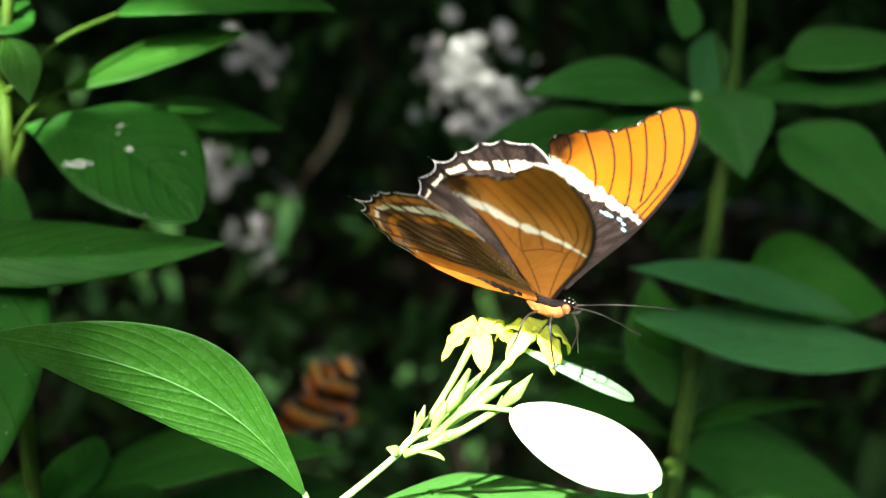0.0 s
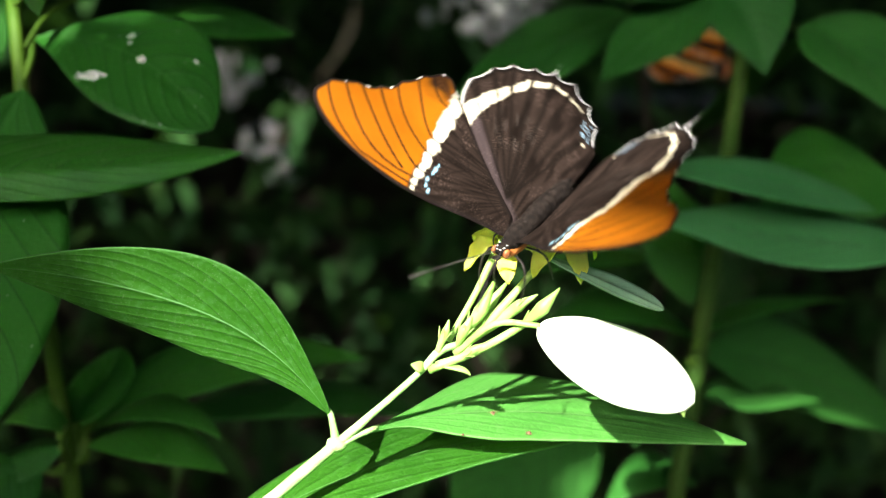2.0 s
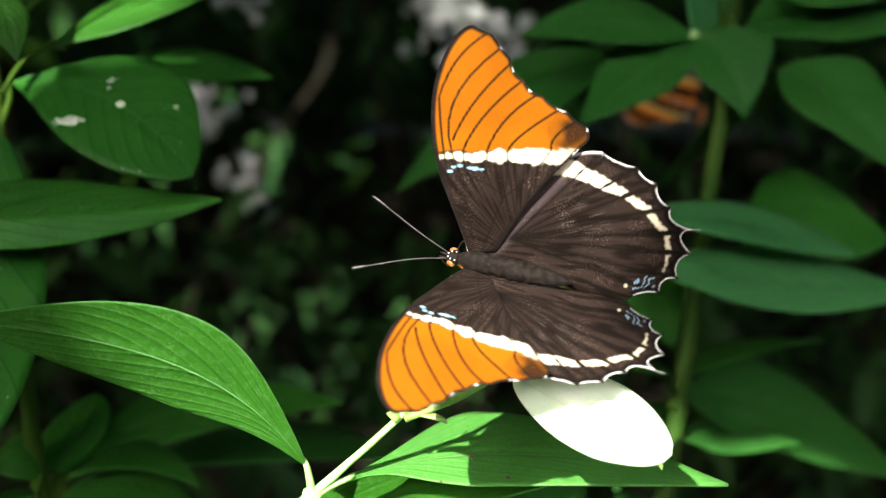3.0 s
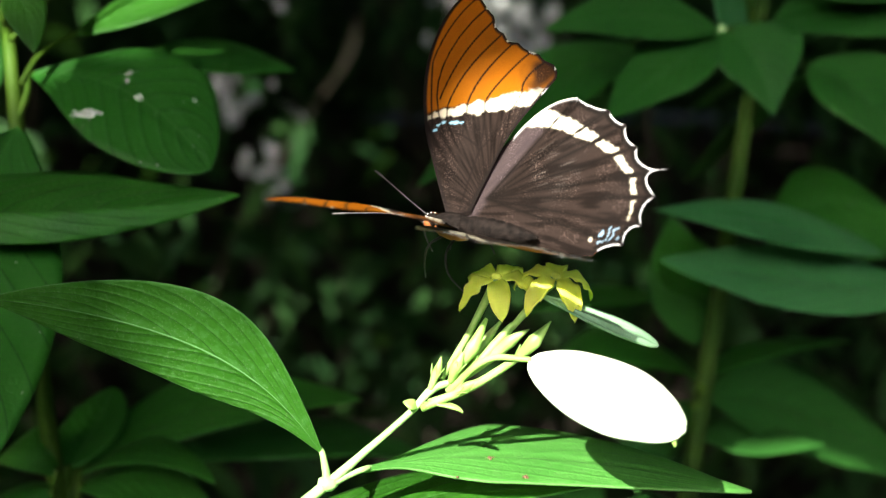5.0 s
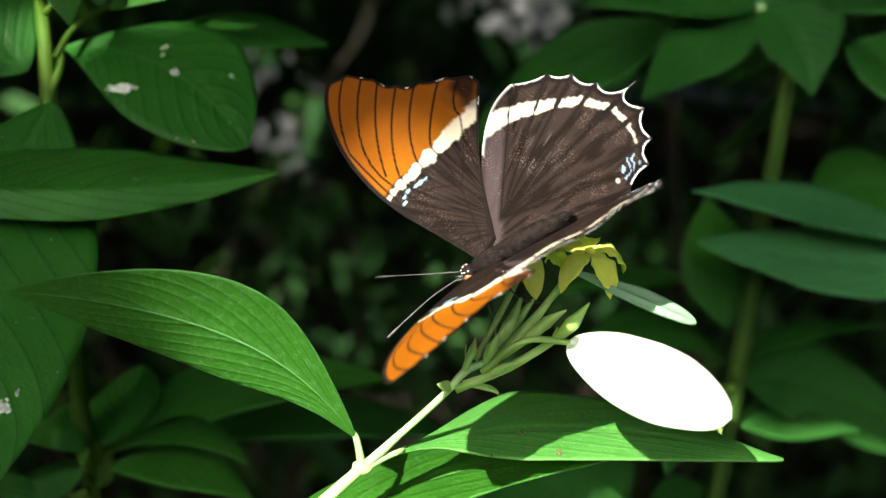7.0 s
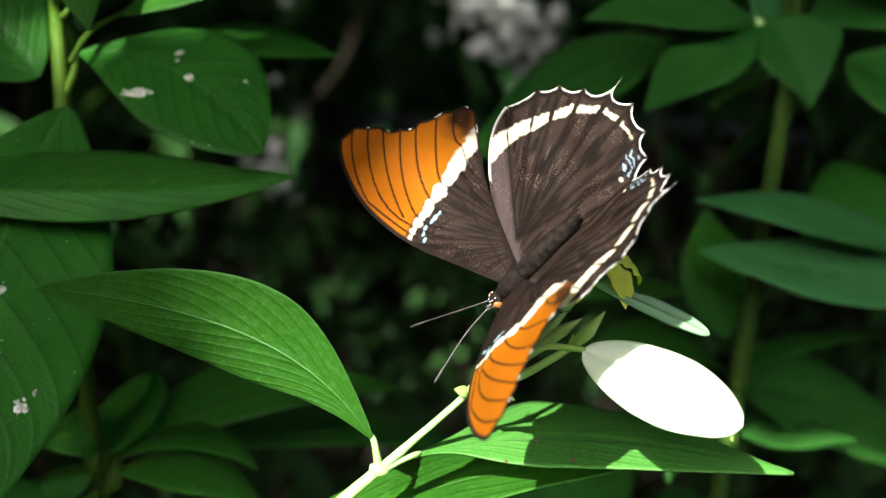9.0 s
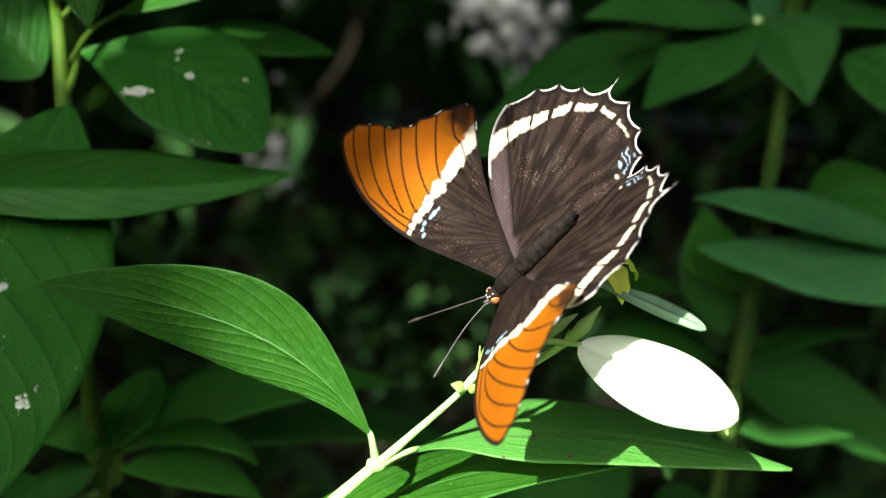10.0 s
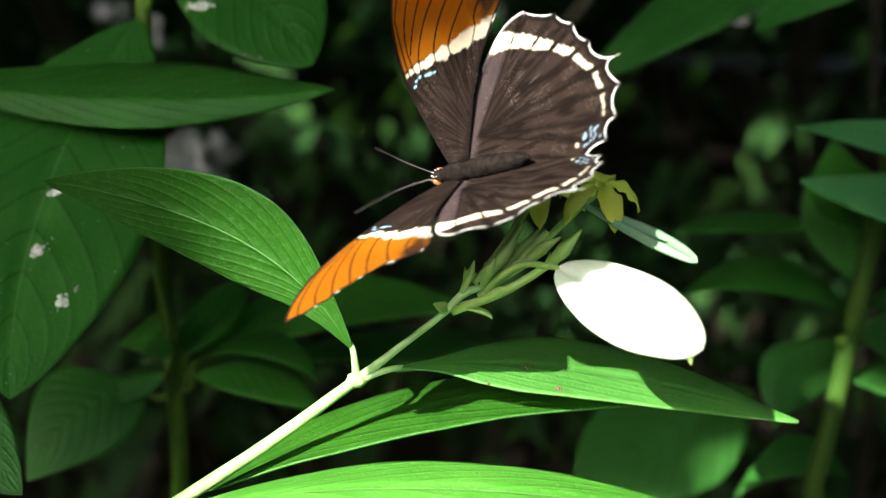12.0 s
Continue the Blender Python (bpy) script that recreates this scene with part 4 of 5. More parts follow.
add_leaf(right_plant, (0.0757, 0.2961, 0.6927), (0.0919, 0.3054, 0.6882), (0.1100, 0.3046, 0.6854), (0.0953, 0.3204, 0.6856), (0.0881, 0.2947, 0.6881), LEAF_SHADED, "", acute=0.30)
add_leaf(right_plant, (0.0688, 0.3331, 0.7171), (0.0498, 0.3245, 0.7212), (0.0316, 0.3142, 0.7211), (0.0497, 0.3351, 0.7201), (0.0513, 0.3140, 0.7220), LEAF_DEEP, "", acute=0.30)
add_leaf(right_plant, (0.0790, 0.3217, 0.6970), (0.0573, 0.3164, 0.7108), (0.0342, 0.3039, 0.7082), (0.0589, 0.3327, 0.7088), (0.0546, 0.3042, 0.7099), LEAF_DEEP, "", acute=0.30)
add_leaf(right_plant, (0.0533, 0.3312, 0.6687), (0.0275, 0.3064, 0.6649), (0.0091, 0.2865, 0.6550), (0.0127, 0.3185, 0.6708), (0.0428, 0.2955, 0.6560), LEAF_SHADED, "large blue-green leaf in shade", ruffle=0.05, acute=0.30)
add_leaf(right_plant, (0.0765, 0.3189, 0.6918), (0.0622, 0.3042, 0.6918), (0.0586, 0.2924, 0.6790), (0.0737, 0.3092, 0.6836), (0.0527, 0.3014, 0.6910), LEAF_SHADED, "", acute=0.30)
add_leaf(right_plant, (0.0779, 0.3058, 0.6596), (0.0635, 0.3047, 0.6657), (0.0499, 0.2927, 0.6585), (0.0666, 0.3166, 0.6657), (0.0620, 0.2928, 0.6646), LEAF_SHADED, "", acute=0.30)

add_leaf(right_plant, (0.0766, 0.3180, 0.7086), (0.0721, 0.3220, 0.7273), (0.0708, 0.3280, 0.7423), (0.0837, 0.3280, 0.7257), (0.0626, 0.3180, 0.7266), LEAF_SHADED, "broad deep green leaf standing behind the long ones", ruffle=0.05, acute=0.2)

add_leaf(right_plant, (0.1241, 0.4000, 0.7642), (0.1050, 0.4000, 0.7490), (0.0839, 0.3900, 0.7326), (0.1098, 0.4100, 0.7435), (0.1004, 0.3900, 0.7544), LEAF_SUN, "narrow yellow-green leaf slanting behind the stem", [JOINT, (0.1080, 0.3700, 0.7780)], radius=0.0007, ruffle=0.04, acute=0.3)
add_leaf(right_plant, (0.0941, 0.3700, 0.8041), (0.0910, 0.3620, 0.7941), (0.0870, 0.3520, 0.7848), (0.1000, 0.3720, 0.7921), (0.0829, 0.3550, 0.7962), LEAF_BLUE, "", [JOINT, (0.0930, 0.3560, 0.7990)], radius=0.0007, ruffle=0.05, acute=0.3)
# joint given the pale stem colour in place of sunlight on it
part("node", merged("node", ellipsoid(Vector(STAR) - RO, (0.0018, 0.0015, 0.0014), 12, 8, rough=0.2)), STEM_PALE, right_plant, "green joint of the whorl, paled to look sunlit")

# ---------- the butterfly ----------
DARK, BROWN, ORANGE, CREAM = (0.0095, 0.0066, 0.0054), (0.0240, 0.0165, 0.0135), (0.265, 0.083, 0.004), (0.70, 0.64, 0.48)
FORE = [(0.18, 0.05), (0.26, 0.5), (0.36, 1.0), (0.46, 1.5), (0.49, 2.1), (0.40, 2.75), (0.18, 3.30), (-0.10, 3.66), (-0.34, 3.76), (-0.58, 3.65), (-0.80, 3.34), (-0.92, 3.03), (-1.12, 2.77), (-1.38, 2.57), (-1.68, 2.31), (-1.87, 2.12), (-1.90, 1.91), (-1.68, 1.71), (-0.95, 1.03), (-0.22, 0.05)]
HIND = [(-0.05, 0.05), (-0.20, 0.9), (-0.49, 1.66), (-0.84, 2.16), (-1.27, 2.39)]
HIND_TIPS = [(-1.27, 2.39), (-1.85, 2.33), (-2.21, 2.19), (-2.52, 1.91), (-3.11, 1.72), (-3.06, 1.28), (-3.01, 0.81), (-2.83, 0.46), (-2.40, 0.17)]
BAYS = (0.045, 0.06, 0.085, 0.17, 0.27, 0.12, 0.12, 0.07)


def hind_outline():
    """Smooth front edge, then bays between pointed vein ends, then the straight inner edge."""
    front = smooth_outline(HIND + [(-1.70, 2.40)] + [(-1.6, 0.06), (-0.6, 0.06)], 10)[:40]
    out = [p for p in front]
    for k in range(len(HIND_TIPS) - 1):
        a, b = Vector(HIND_TIPS[k]), Vector(HIND_TIPS[k + 1])
        inward = Vector((-(b - a).y, (b - a).x)).normalized()
        if inward.dot(Vector((-1.6, 1.0)) - a) < 0:
            inward.negate()
        for i in range(16):
            t = i / 16
            out.append(a.lerp(b, t) + inward * BAYS[k] * (1 - abs(2 * t ** (0.7 if k == 3 else 1.0) - 1) ** 2.2))
    fold = [Vector(HIND_TIPS[-1]), Vector((-2.0, 0.06)), Vector((-1.5, 0.0)), Vector((-1.0, 0.0)), Vector((-0.5, 0.04))]
    for a, b in zip(fold, fold[1:]):
        out += [a.lerp(b, t / 5) for t in range(5)]
    return out + [fold[-1]]


def smooth_outline(corners, steps, sharp=()):
    out, n = [], len(corners)
    for i in range(n):
        p0, p1, p2, p3 = (Vector(corners[(i + k) % n]) for k in (-1, 0, 1, 2))
        if i in sharp:
            p0 = p1
        if (i + 1) % n in sharp:
            p3 = p2
        for k in range(steps):
            s = k / steps
            out.append(0.5 * ((2 * p1) + (p2 - p0) * s + (2 * p0 - 5 * p1 + 4 * p2 - p3) * s * s + (3 * p1 - p0 - 3 * p2 + p3) * s ** 3))
    return out


def scalloped(line, first, last, lobes, depth):
    """Cuts shallow bays between the vein ends along part of an outline."""
    c = sum(line, Vector((0, 0))) / len(line)
    out = []
    for i, p in enumerate(line):
        if first <= i <= last:
            bay = abs(math.sin(math.pi * lobes * (i - first) / (last - first)))
            p = p + (c - p).normalized() * depth * bay
        out.append(p)
    return out


def line_distance(p, a, b):
    ab = b - a
    s = np.clip(((p - a) @ ab) / (ab @ ab), 0, 1)
    q = p - (a + s[:, None] * ab)
    return np.sqrt((q ** 2).sum(1)), s


def path_distance(p, path):
    """Distance to a polyline and the place along it."""
    best, where = np.full(len(p), 9e9), np.zeros(len(p))
    for k in range(len(path) - 1):
        d, s = line_distance(p, np.array(path[k]), np.array(path[k + 1]))
        m = d < best
        best[m], where[m] = d[m], (k + s[m]) / (len(path) - 1)
    return best, where


def ramp(x, lo, hi):
    t = np.clip((x - lo) / (hi - lo), 0, 1)
    return (t * t * (3 - 2 * t))[:, None]


def over(base, colour, mask):
    return base * (1 - mask) + np.array(colour) * mask


def jitter(p, scale, seed):
    return np.array([noise.noise(Vector((a * scale, b * scale, seed))) for a, b in p])


def draw_fore(p, rim, below):
    """Colours of the fore wing: dark base, cream band, orange tip, dark veins and rim."""
    j = jitter(p, 5.0, 2.0) * 0.035
    band = [(0.55, 1.72), (0.25, 1.785), (-0.28, 1.75), (-0.64, 1.72), (-1.04, 1.70), (-1.46, 1.67), (-1.80, 1.70)]
    d, s = path_distance(p, band)
    bx = np.interp(p[:, 0], [q[0] for q in band[::-1]], [q[1] for q in band[::-1]])
    beyond = p[:, 1] - bx
    vd = np.full(len(p), 9.0)
    # veins leave the margin squarely and bend towards the base
    for x0, y0, cx, cy, x1, y1 in ((0.30, 2.72, 0.02, 3.38, -0.59, 3.65), (0.21, 1.84, 0.375, 2.75, -0.76, 3.42), (0.17, 2.04, -0.16, 2.66, -0.87, 3.17), (0.02, 1.89, -0.30, 2.46, -1.01, 2.89),
                                   (-0.34, 1.83, -0.58, 2.36, -1.24, 2.68), (-0.64, 1.78, -0.72, 2.0, -1.53, 2.43), (-1.32, 1.79, -1.31, 2.04, -1.78, 2.22), (0.20, 0.2, 0.42, 1.5, 0.30, 2.72), (0.1, 0.15, 0.08, 0.9, 0.15, 1.58),
                                   (-0.05, 0.15, -0.25, 0.6, -0.50, 1.05), (-0.50, 1.05, -0.25, 1.38, 0.12, 1.50), (-0.1, 0.12, -0.9, 0.85, -1.70, 1.60), (0.15, 1.58, 0.19, 1.7, 0.21, 1.84), (-0.22, 1.36, -0.32, 1.6, -0.34, 1.83), (0.05, 1.5, 0.05, 1.7, 0.02, 1.89),
                                   (-0.50, 1.05, -0.62, 1.4, -0.64, 1.78), (-0.50, 1.05, -1.0, 1.35, -1.32, 1.79)):
        ts = [k / 7 for k in range(8)]
        curve = [(x0 * (1 - t) ** 2 + cx * 2 * t * (1 - t) + x1 * t * t, y0 * (1 - t) ** 2 + cy * 2 * t * (1 - t) + y1 * t * t) for t in ts]
        vd = np.minimum(vd, path_distance(p, curve)[0])
    vein = 1 - ramp(vd, 0.009, 0.024) if not below else 1 - ramp(vd, 0.004, 0.018)
    near_vein = 1 - ramp(vd, 0.0, 0.10)
    col = np.tile(np.array(BROWN if not below else (0.40, 0.155, 0.030)), (len(p), 1))
    swing, reach = np.arctan2(p[:, 1], p[:, 0] + 0.6), np.hypot(p[:, 0], p[:, 1])
    col = over(col, DARK if not below else (0.36, 0.14, 0.02), ramp(jitter(np.stack([swing * 16, reach * 1.2], 1), 1.6, 7.0), -0.35, 0.4))
    tip = ORANGE if not below else (0.44, 0.17, 0.02)
    col = over(col, tip, ramp(beyond + j, 0.06, 0.12))
    col = over(col, (0.34, 0.115, 0.005) if not below else (0.5, 0.25, 0.06), ramp(beyond + j * 2, 0.06, 0.16) * (1 - ramp(beyond, 0.25, 0.6)) * 0.5)
    wide = np.interp(s, [0, 0.17, 0.33, 0.5, 0.67, 0.83, 1], [0.05, 0.06, 0.08, 0.105, 0.125, 0.125, 0.10])
    col = over(col, CREAM if not below else (0.90, 0.88, 0.78), 1 - ramp(d + j * 1.3 + jitter(p, 16.0, 8.0) * 0.03 - wide + 0.025 * near_vein[:, 0], -0.02, 0.02))
    # dusky corner beside the band, blue flecks before it
    corner = np.hypot(p[:, 0] + 1.70, (p[:, 1] - 2.02) * 0.85)
    col = over(col, DARK, (1 - ramp(corner + j * 4, 0.10, 0.42)) * 0.92)
    if not below:
        for cx, cy, r in ((0.29, 1.53, 0.045), (0.22, 1.60, 0.035), (0.12, 1.62, 0.045), (-0.04, 1.58, 0.04), (-0.12, 1.56, 0.05), (-0.22, 1.54, 0.035)):
            q = np.hypot((p[:, 0] - cx) * 0.7, (p[:, 1] - cy) * 1.5)
            col = over(col, (0.30, 0.55, 0.70), 1 - ramp(q, r * 0.6, r))
    col = over(col, (0.010, 0.007, 0.006), vein * np.where(beyond > 0.12, 0.97, np.where(beyond > -0.15, 0.75, 0.7))[:, None])
    hem = np.interp(p[:, 0], [-0.6, -0.2], [0.0, 0.025])
    col = over(col, (0.012, 0.009, 0.008), 1 - ramp(rim - hem, 0.025, 0.06))
    outer = (p[:, 1] > 1.6) & (p[:, 0] < -0.5)
    fleck = ((np.sin(p[:, 1] * 19) > 0.86) & outer & (rim < 0.02))
    return over(col, (0.75, 0.75, 0.72), fleck[:, None] * 0.9)


def draw_hind(p, rim, below):
    """Colours of the hind wing: dark, a row of cream spots, scalloped white hem and blue marks."""
    j = jitter(p, 5.0, 4.0) * 0.03
    band = [(-0.58, 1.93), (-0.93, 1.97), (-1.30, 1.94), (-1.75, 1.86), (-2.20, 1.74), (-2.60, 1.46), (-2.73, 1.14), (-2.76, 0.84)]
    d, s = path_distance(p, band)
    veins = [((-0.35, 0.5), e) for e in HIND_TIPS[:-1]]
    vd = np.full(len(p), 9.0)
    for a, b in veins:
        vd = np.minimum(vd, line_distance(p, np.array(a), np.array(b))[0])
    col = np.tile(np.array(BROWN if not below else (0.20, 0.095, 0.042)), (len(p), 1))
    swing, reach = np.arctan2(p[:, 1] - 0.1, -p[:, 0] + 0.3), np.hypot(p[:, 0], p[:, 1])
    streak = jitter(np.stack([swing * 9, reach * 0.9], 1), 1.6, 9.0) * 0.7 + jitter(np.stack([swing * 30, reach * 1.6], 1), 1.6, 5.0) * 0.5
    col = over(col, DARK if not below else (0.075, 0.036, 0.022), ramp(streak, -0.05, 0.25))
    if below:
        hair = jitter(np.stack([swing * 60, reach * 1.4], 1), 1.6, 21.0)
        col = over(col, (0.50, 0.36, 0.25), ramp(hair, 0.18, 0.5) * (1 - ramp(np.abs(p[:, 1] - 0.75 + 0.08 * p[:, 0]), 0.15, 0.45)) * 0.8)
        col = over(col, (0.58, 0.17, 0.018), 1 - ramp(p[:, 1] + 0.16 * p[:, 0] + j, 0.16, 0.26))
        col = over(col, (0.66, 0.23, 0.025), (1 - ramp(np.abs(d - 0.27 + j), 0.05, 0.10)) * ramp(jitter(p, 3.5, 17.0), -0.25, 0.1))
        col = over(col, (0.60, 0.24, 0.04), (1 - ramp(np.abs(rim - 0.17 + j), 0.05, 0.09)) * ramp(-p[:, 0], 0.9, 1.3) * 0.9)
    else:
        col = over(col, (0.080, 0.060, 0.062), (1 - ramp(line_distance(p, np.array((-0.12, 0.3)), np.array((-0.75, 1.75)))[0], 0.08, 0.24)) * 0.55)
        # lighter streaks paint the sheen of the scales into the colour
        sheen_tint = jitter(np.stack([swing * 55, reach * 2.2], 1), 1.6, 15.0)
        col = over(col, (0.085, 0.070, 0.060), ramp(sheen_tint, 0.22, 0.5) * (1 - ramp(np.hypot(p[:, 0] + 1.35, p[:, 1] - 1.25), 0.15, 0.6)) * 0.8)
    col = over(col, DARK if not below else (0.10, 0.045, 0.02), (1 - ramp(vd, 0.015, 0.085)) * 0.55)
    wide = np.interp(s, [0, 0.14, 0.28, 0.43, 0.57, 0.71, 0.85, 1.0], [0.17, 0.135, 0.10, 0.072, 0.055, 0.045, 0.024, 0.016])
    gap = ramp(vd + jitter(p, 9.0, 6.0) * 0.03 - np.interp(s, [0, 0.3, 0.5], [-0.008, 0.004, 0.03]), 0.004, 0.026)
    spot = (1 - ramp(d + j + jitter(p, 16.0, 12.0) * 0.03 - wide, -0.02, 0.02)) * gap
    col = over(col, CREAM if not below else (0.90, 0.88, 0.78), spot)
    col = over(col, (0.008, 0.006, 0.005), (1 - ramp(vd, 0.006, 0.020)) * (0.95 - 0.35 * spot))
    anal = np.hypot(p[:, 0] + 2.60, p[:, 1] - 0.50)
    marks = (np.sin((p[:, 0] * 1.0 + p[:, 1] * 0.5) * 64 + jitter(p, 7.0, 1.0) * 5) > 0.55) & (anal + jitter(p, 6.0, 3.0) * 0.08 < 0.20)
    col = over(col, (0.28, 0.42, 0.54), marks[:, None] * 0.7)
    col = over(col, CREAM, 1 - ramp(np.hypot(p[:, 0] + 2.29, (p[:, 1] - 0.40) * 0.8), 0.010, 0.040))
    hem = ((p[:, 0] < -1.15) & ((p[:, 1] > 0.28) | (p[:, 0] < -2.6)))[:, None]
    point = np.min([np.hypot(p[:, 0] - a, p[:, 1] - b) for a, b in HIND_TIPS], 0)
    col = over(col, (0.008, 0.006, 0.005), hem * (1 - ramp(rim, 0.06, 0.12)))
    col = over(col, (0.80, 0.80, 0.78), hem * (1 - ramp(rim, 0.012, 0.026)) * ramp(point, 0.04, 0.10))
    costa = (1 - ramp(rim, 0.01, 0.055)) * ((p[:, 0] > -1.3) & (p[:, 0] < -0.45) & (p[:, 1] > 1.0))[:, None]
    return over(col, (0.7, 0.69, 0.66), costa * 0.8)


def wing_mesh(name, outline, draw, mirror, bulge, step=0.021):
    """A thin two-sided wing in the plane of the body, hinged on the body's axis; centimetres in, metres out."""
    line = [Vector(p) for p in outline]
    ring = np.array([tuple(p) for p in line])
    lo, hi = ring.min(0), ring.max(0)
    gx, gy = np.meshgrid(np.arange(lo[0], hi[0], step), np.arange(lo[1], hi[1], step))
    grid = np.stack([gx.ravel() + (np.round(gy.ravel() / step) % 2) * step * 0.5, gy.ravel()], 1)
    inside = np.zeros(len(grid), bool)
    rim = np.full(len(grid), 9.0)
    n = len(ring)
    for i in range(n):
        a, b = ring[i], ring[(i + 1) % n]
        cross = ((a[1] > grid[:, 1]) != (b[1] > grid[:, 1])) & (grid[:, 0] < (b[0] - a[0]) * (grid[:, 1] - a[1]) / (b[1] - a[1] + 1e-12) + a[0])
        inside ^= cross
        rim = np.minimum(rim, line_distance(grid, a, b)[0])
    keep = inside & (rim > step * 0.6)
    pts = np.concatenate([ring, grid[keep]])
    rim = np.concatenate([np.zeros(n), rim[keep]])
    got = delaunay_2d_cdt([Vector(p) for p in pts], [(i, (i + 1) % n) for i in range(n)], [], 1, 1e-6)
    flat, tris, origin = np.array([tuple(v) for v in got[0]]), got[2], got[3]
    rim = np.array([rim[o[0]] if o else 0.0 for o in origin])
    z = bulge * (flat[:, 1] / 3.0) * (1 - flat[:, 1] / 3.8) * 4 + 0.02 * np.sin(flat[:, 0] * 5.5 + flat[:, 1] * 1.3) * np.clip(flat[:, 1], 0, 1) - 0.5 * np.clip(0.12 - flat[:, 1], 0, 1)
    sign = -1.0 if mirror else 1.0
    m = len(flat)
    top = np.stack([flat[:, 0], sign * flat[:, 1], z + 0.004], 1) * 0.01
    low = np.stack([flat[:, 0], sign * flat[:, 1], z - 0.004], 1) * 0.01
    faces = []
    for a, b, c in tris:
        u, w = flat[b] - flat[a], flat[c] - flat[a]
        if (u[0] * w[1] - u[1] * w[0] < 0) != mirror:
            b, c = c, b
        faces.append((a, b, c))
        faces.append((a + m, c + m, b + m))
    me = make_mesh(name, np.concatenate([top, low]), faces)
    col = np.concatenate([draw(flat, rim, False), draw(flat, rim, True)])
    layer = me.color_attributes.new("drawing", "FLOAT_COLOR", "POINT")
    layer.data.foreach_set("color", np.concatenate([np.clip(col, 0, 1), np.ones((len(col), 1))], 1).astype(np.float32).ravel())
    return me


fore_line = scalloped(smooth_outline(FORE, 10, (0, 19)), 80, 150, 6, 0.045)
hind_line = hind_outline()

butterfly = thing("butterfly", (0.01, 0.19, 0.79), "dark brown butterfly with orange wing tips and a cream band", "butterfly")
WINGS = {}
for side, mirror in (("left", False), ("right", True)):
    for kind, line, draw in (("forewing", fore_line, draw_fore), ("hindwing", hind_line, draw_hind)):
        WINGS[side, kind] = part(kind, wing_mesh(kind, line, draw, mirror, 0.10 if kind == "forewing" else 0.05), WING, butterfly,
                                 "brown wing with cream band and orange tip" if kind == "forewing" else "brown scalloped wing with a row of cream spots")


def build_body(owner, black, orange):
    c = 0.01
    thorax = part("thorax", merged("thorax", ellipsoid((0.02 * c, 0, 0.06 * c), (0.35 * c, 0.17 * c, 0.18 * c), 20, 14, rough=0.08)), black, owner, "black hairy thorax")
    part("breast", merged("breast", ellipsoid((0.05 * c, 0, -0.06 * c), (0.36 * c, 0.162 * c, 0.175 * c), 16, 12, rough=0.1)), orange, thorax, "rusty orange underside")
    line, girth = [], []
    for k in range(28):
        s = k / 27
        r = 0.175 * math.sin(math.pi * (0.26 + 0.72 * s)) ** 0.75 * (1 + 0.07 * math.cos(s * 2 * math.pi * 8))
        line.append(((-0.18 - 1.34 * s) * c, 0, (0.075 + 0.05 * s) * c))
        girth.append(max(r, 0.012) * c)
    abdomen = part("abdomen", tube("abdomen", line, girth, sides=16, steps=1), black, owner, "slender black abdomen")
    rng = random.Random(77)
    for host, x0, x1, wide, count in ((thorax, -0.30, 0.34, 0.155, 420), (abdomen, -1.36, -0.20, 0.15, 620)):
        verts, faces = [], []
        for _ in range(count):
            x, a = rng.uniform(x0, x1), rng.uniform(-0.3, math.pi + 0.3)
            r = wide * math.sqrt(max(0.15, 1 - ((x - (x0 + x1) / 2) / ((x1 - x0) / 2)) ** 2 * 0.7))
            root = Vector((x, r * math.cos(a), r * math.sin(a) + 0.06)) * c
            end = root + Vector((-rng.uniform(0.06, 0.16), math.cos(a) * rng.uniform(0.02, 0.07) + rng.uniform(-0.03, 0.03), math.sin(a) * rng.uniform(0.02, 0.06))) * c
            w = (end - root).cross(Vector((0, math.cos(a), math.sin(a)))).normalized() * 0.00005
            k = len(verts)
            verts += [root - w, root + w, end]
            faces.append((k, k + 1, k + 2))
        tagged(part("fuzz", make_mesh("fuzz", verts, faces, smooth=False), FUZZ, host, "fine brown hairs"), "fine brown hairs", kind="stuff")
    head = part("head", merged("head", ellipsoid((0.42 * c, 0, 0.06 * c), (0.11 * c, 0.13 * c, 0.11 * c), 14, 10)), black, owner, "small black head with white dots")
    for sy in (-1, 1):
        part("eye", merged("eye", ellipsoid((0.45 * c, sy * 0.105 * c, 0.04 * c), (0.075 * c, 0.055 * c, 0.085 * c), 14, 10)), EYE, head, "round brown eye")
        part("antenna", tube("antenna", [(0.54 * c, sy * 0.05 * c, 0.09 * c), (1.05 * c, sy * 0.23 * c, 0.22 * c), (1.65 * c, sy * 0.50 * c, 0.30 * c), (1.79 * c, sy * 0.565 * c, 0.31 * c), (1.92 * c, sy * 0.62 * c, 0.32 * c)], [0.00012, 0.0001, 0.0001, 0.00024, 0.00016], sides=7), ANTENNA, head, "thin grey antenna with a pale club")
        part("palp", tube("palp", [(0.52 * c, sy * 0.03 * c, -0.02 * c), (0.62 * c, sy * 0.035 * c, 0.02 * c), (0.66 * c, sy * 0.03 * c, 0.06 * c)], [0.00026, 0.00024, 0.0001], sides=7), CHITIN, head)
        for dx, dy in ((0.51, 0.03), (0.46, 0.06), (0.39, 0.07)):
            part("dot", merged("dot", ellipsoid((dx * c, sy * dy * c, (0.165 if dx > 0.38 else 0.19) * c - abs(dx - 0.42) * 0.003), (0.00011, 0.00011, 0.00008), 8, 6)), SCALE_WHITE, head)
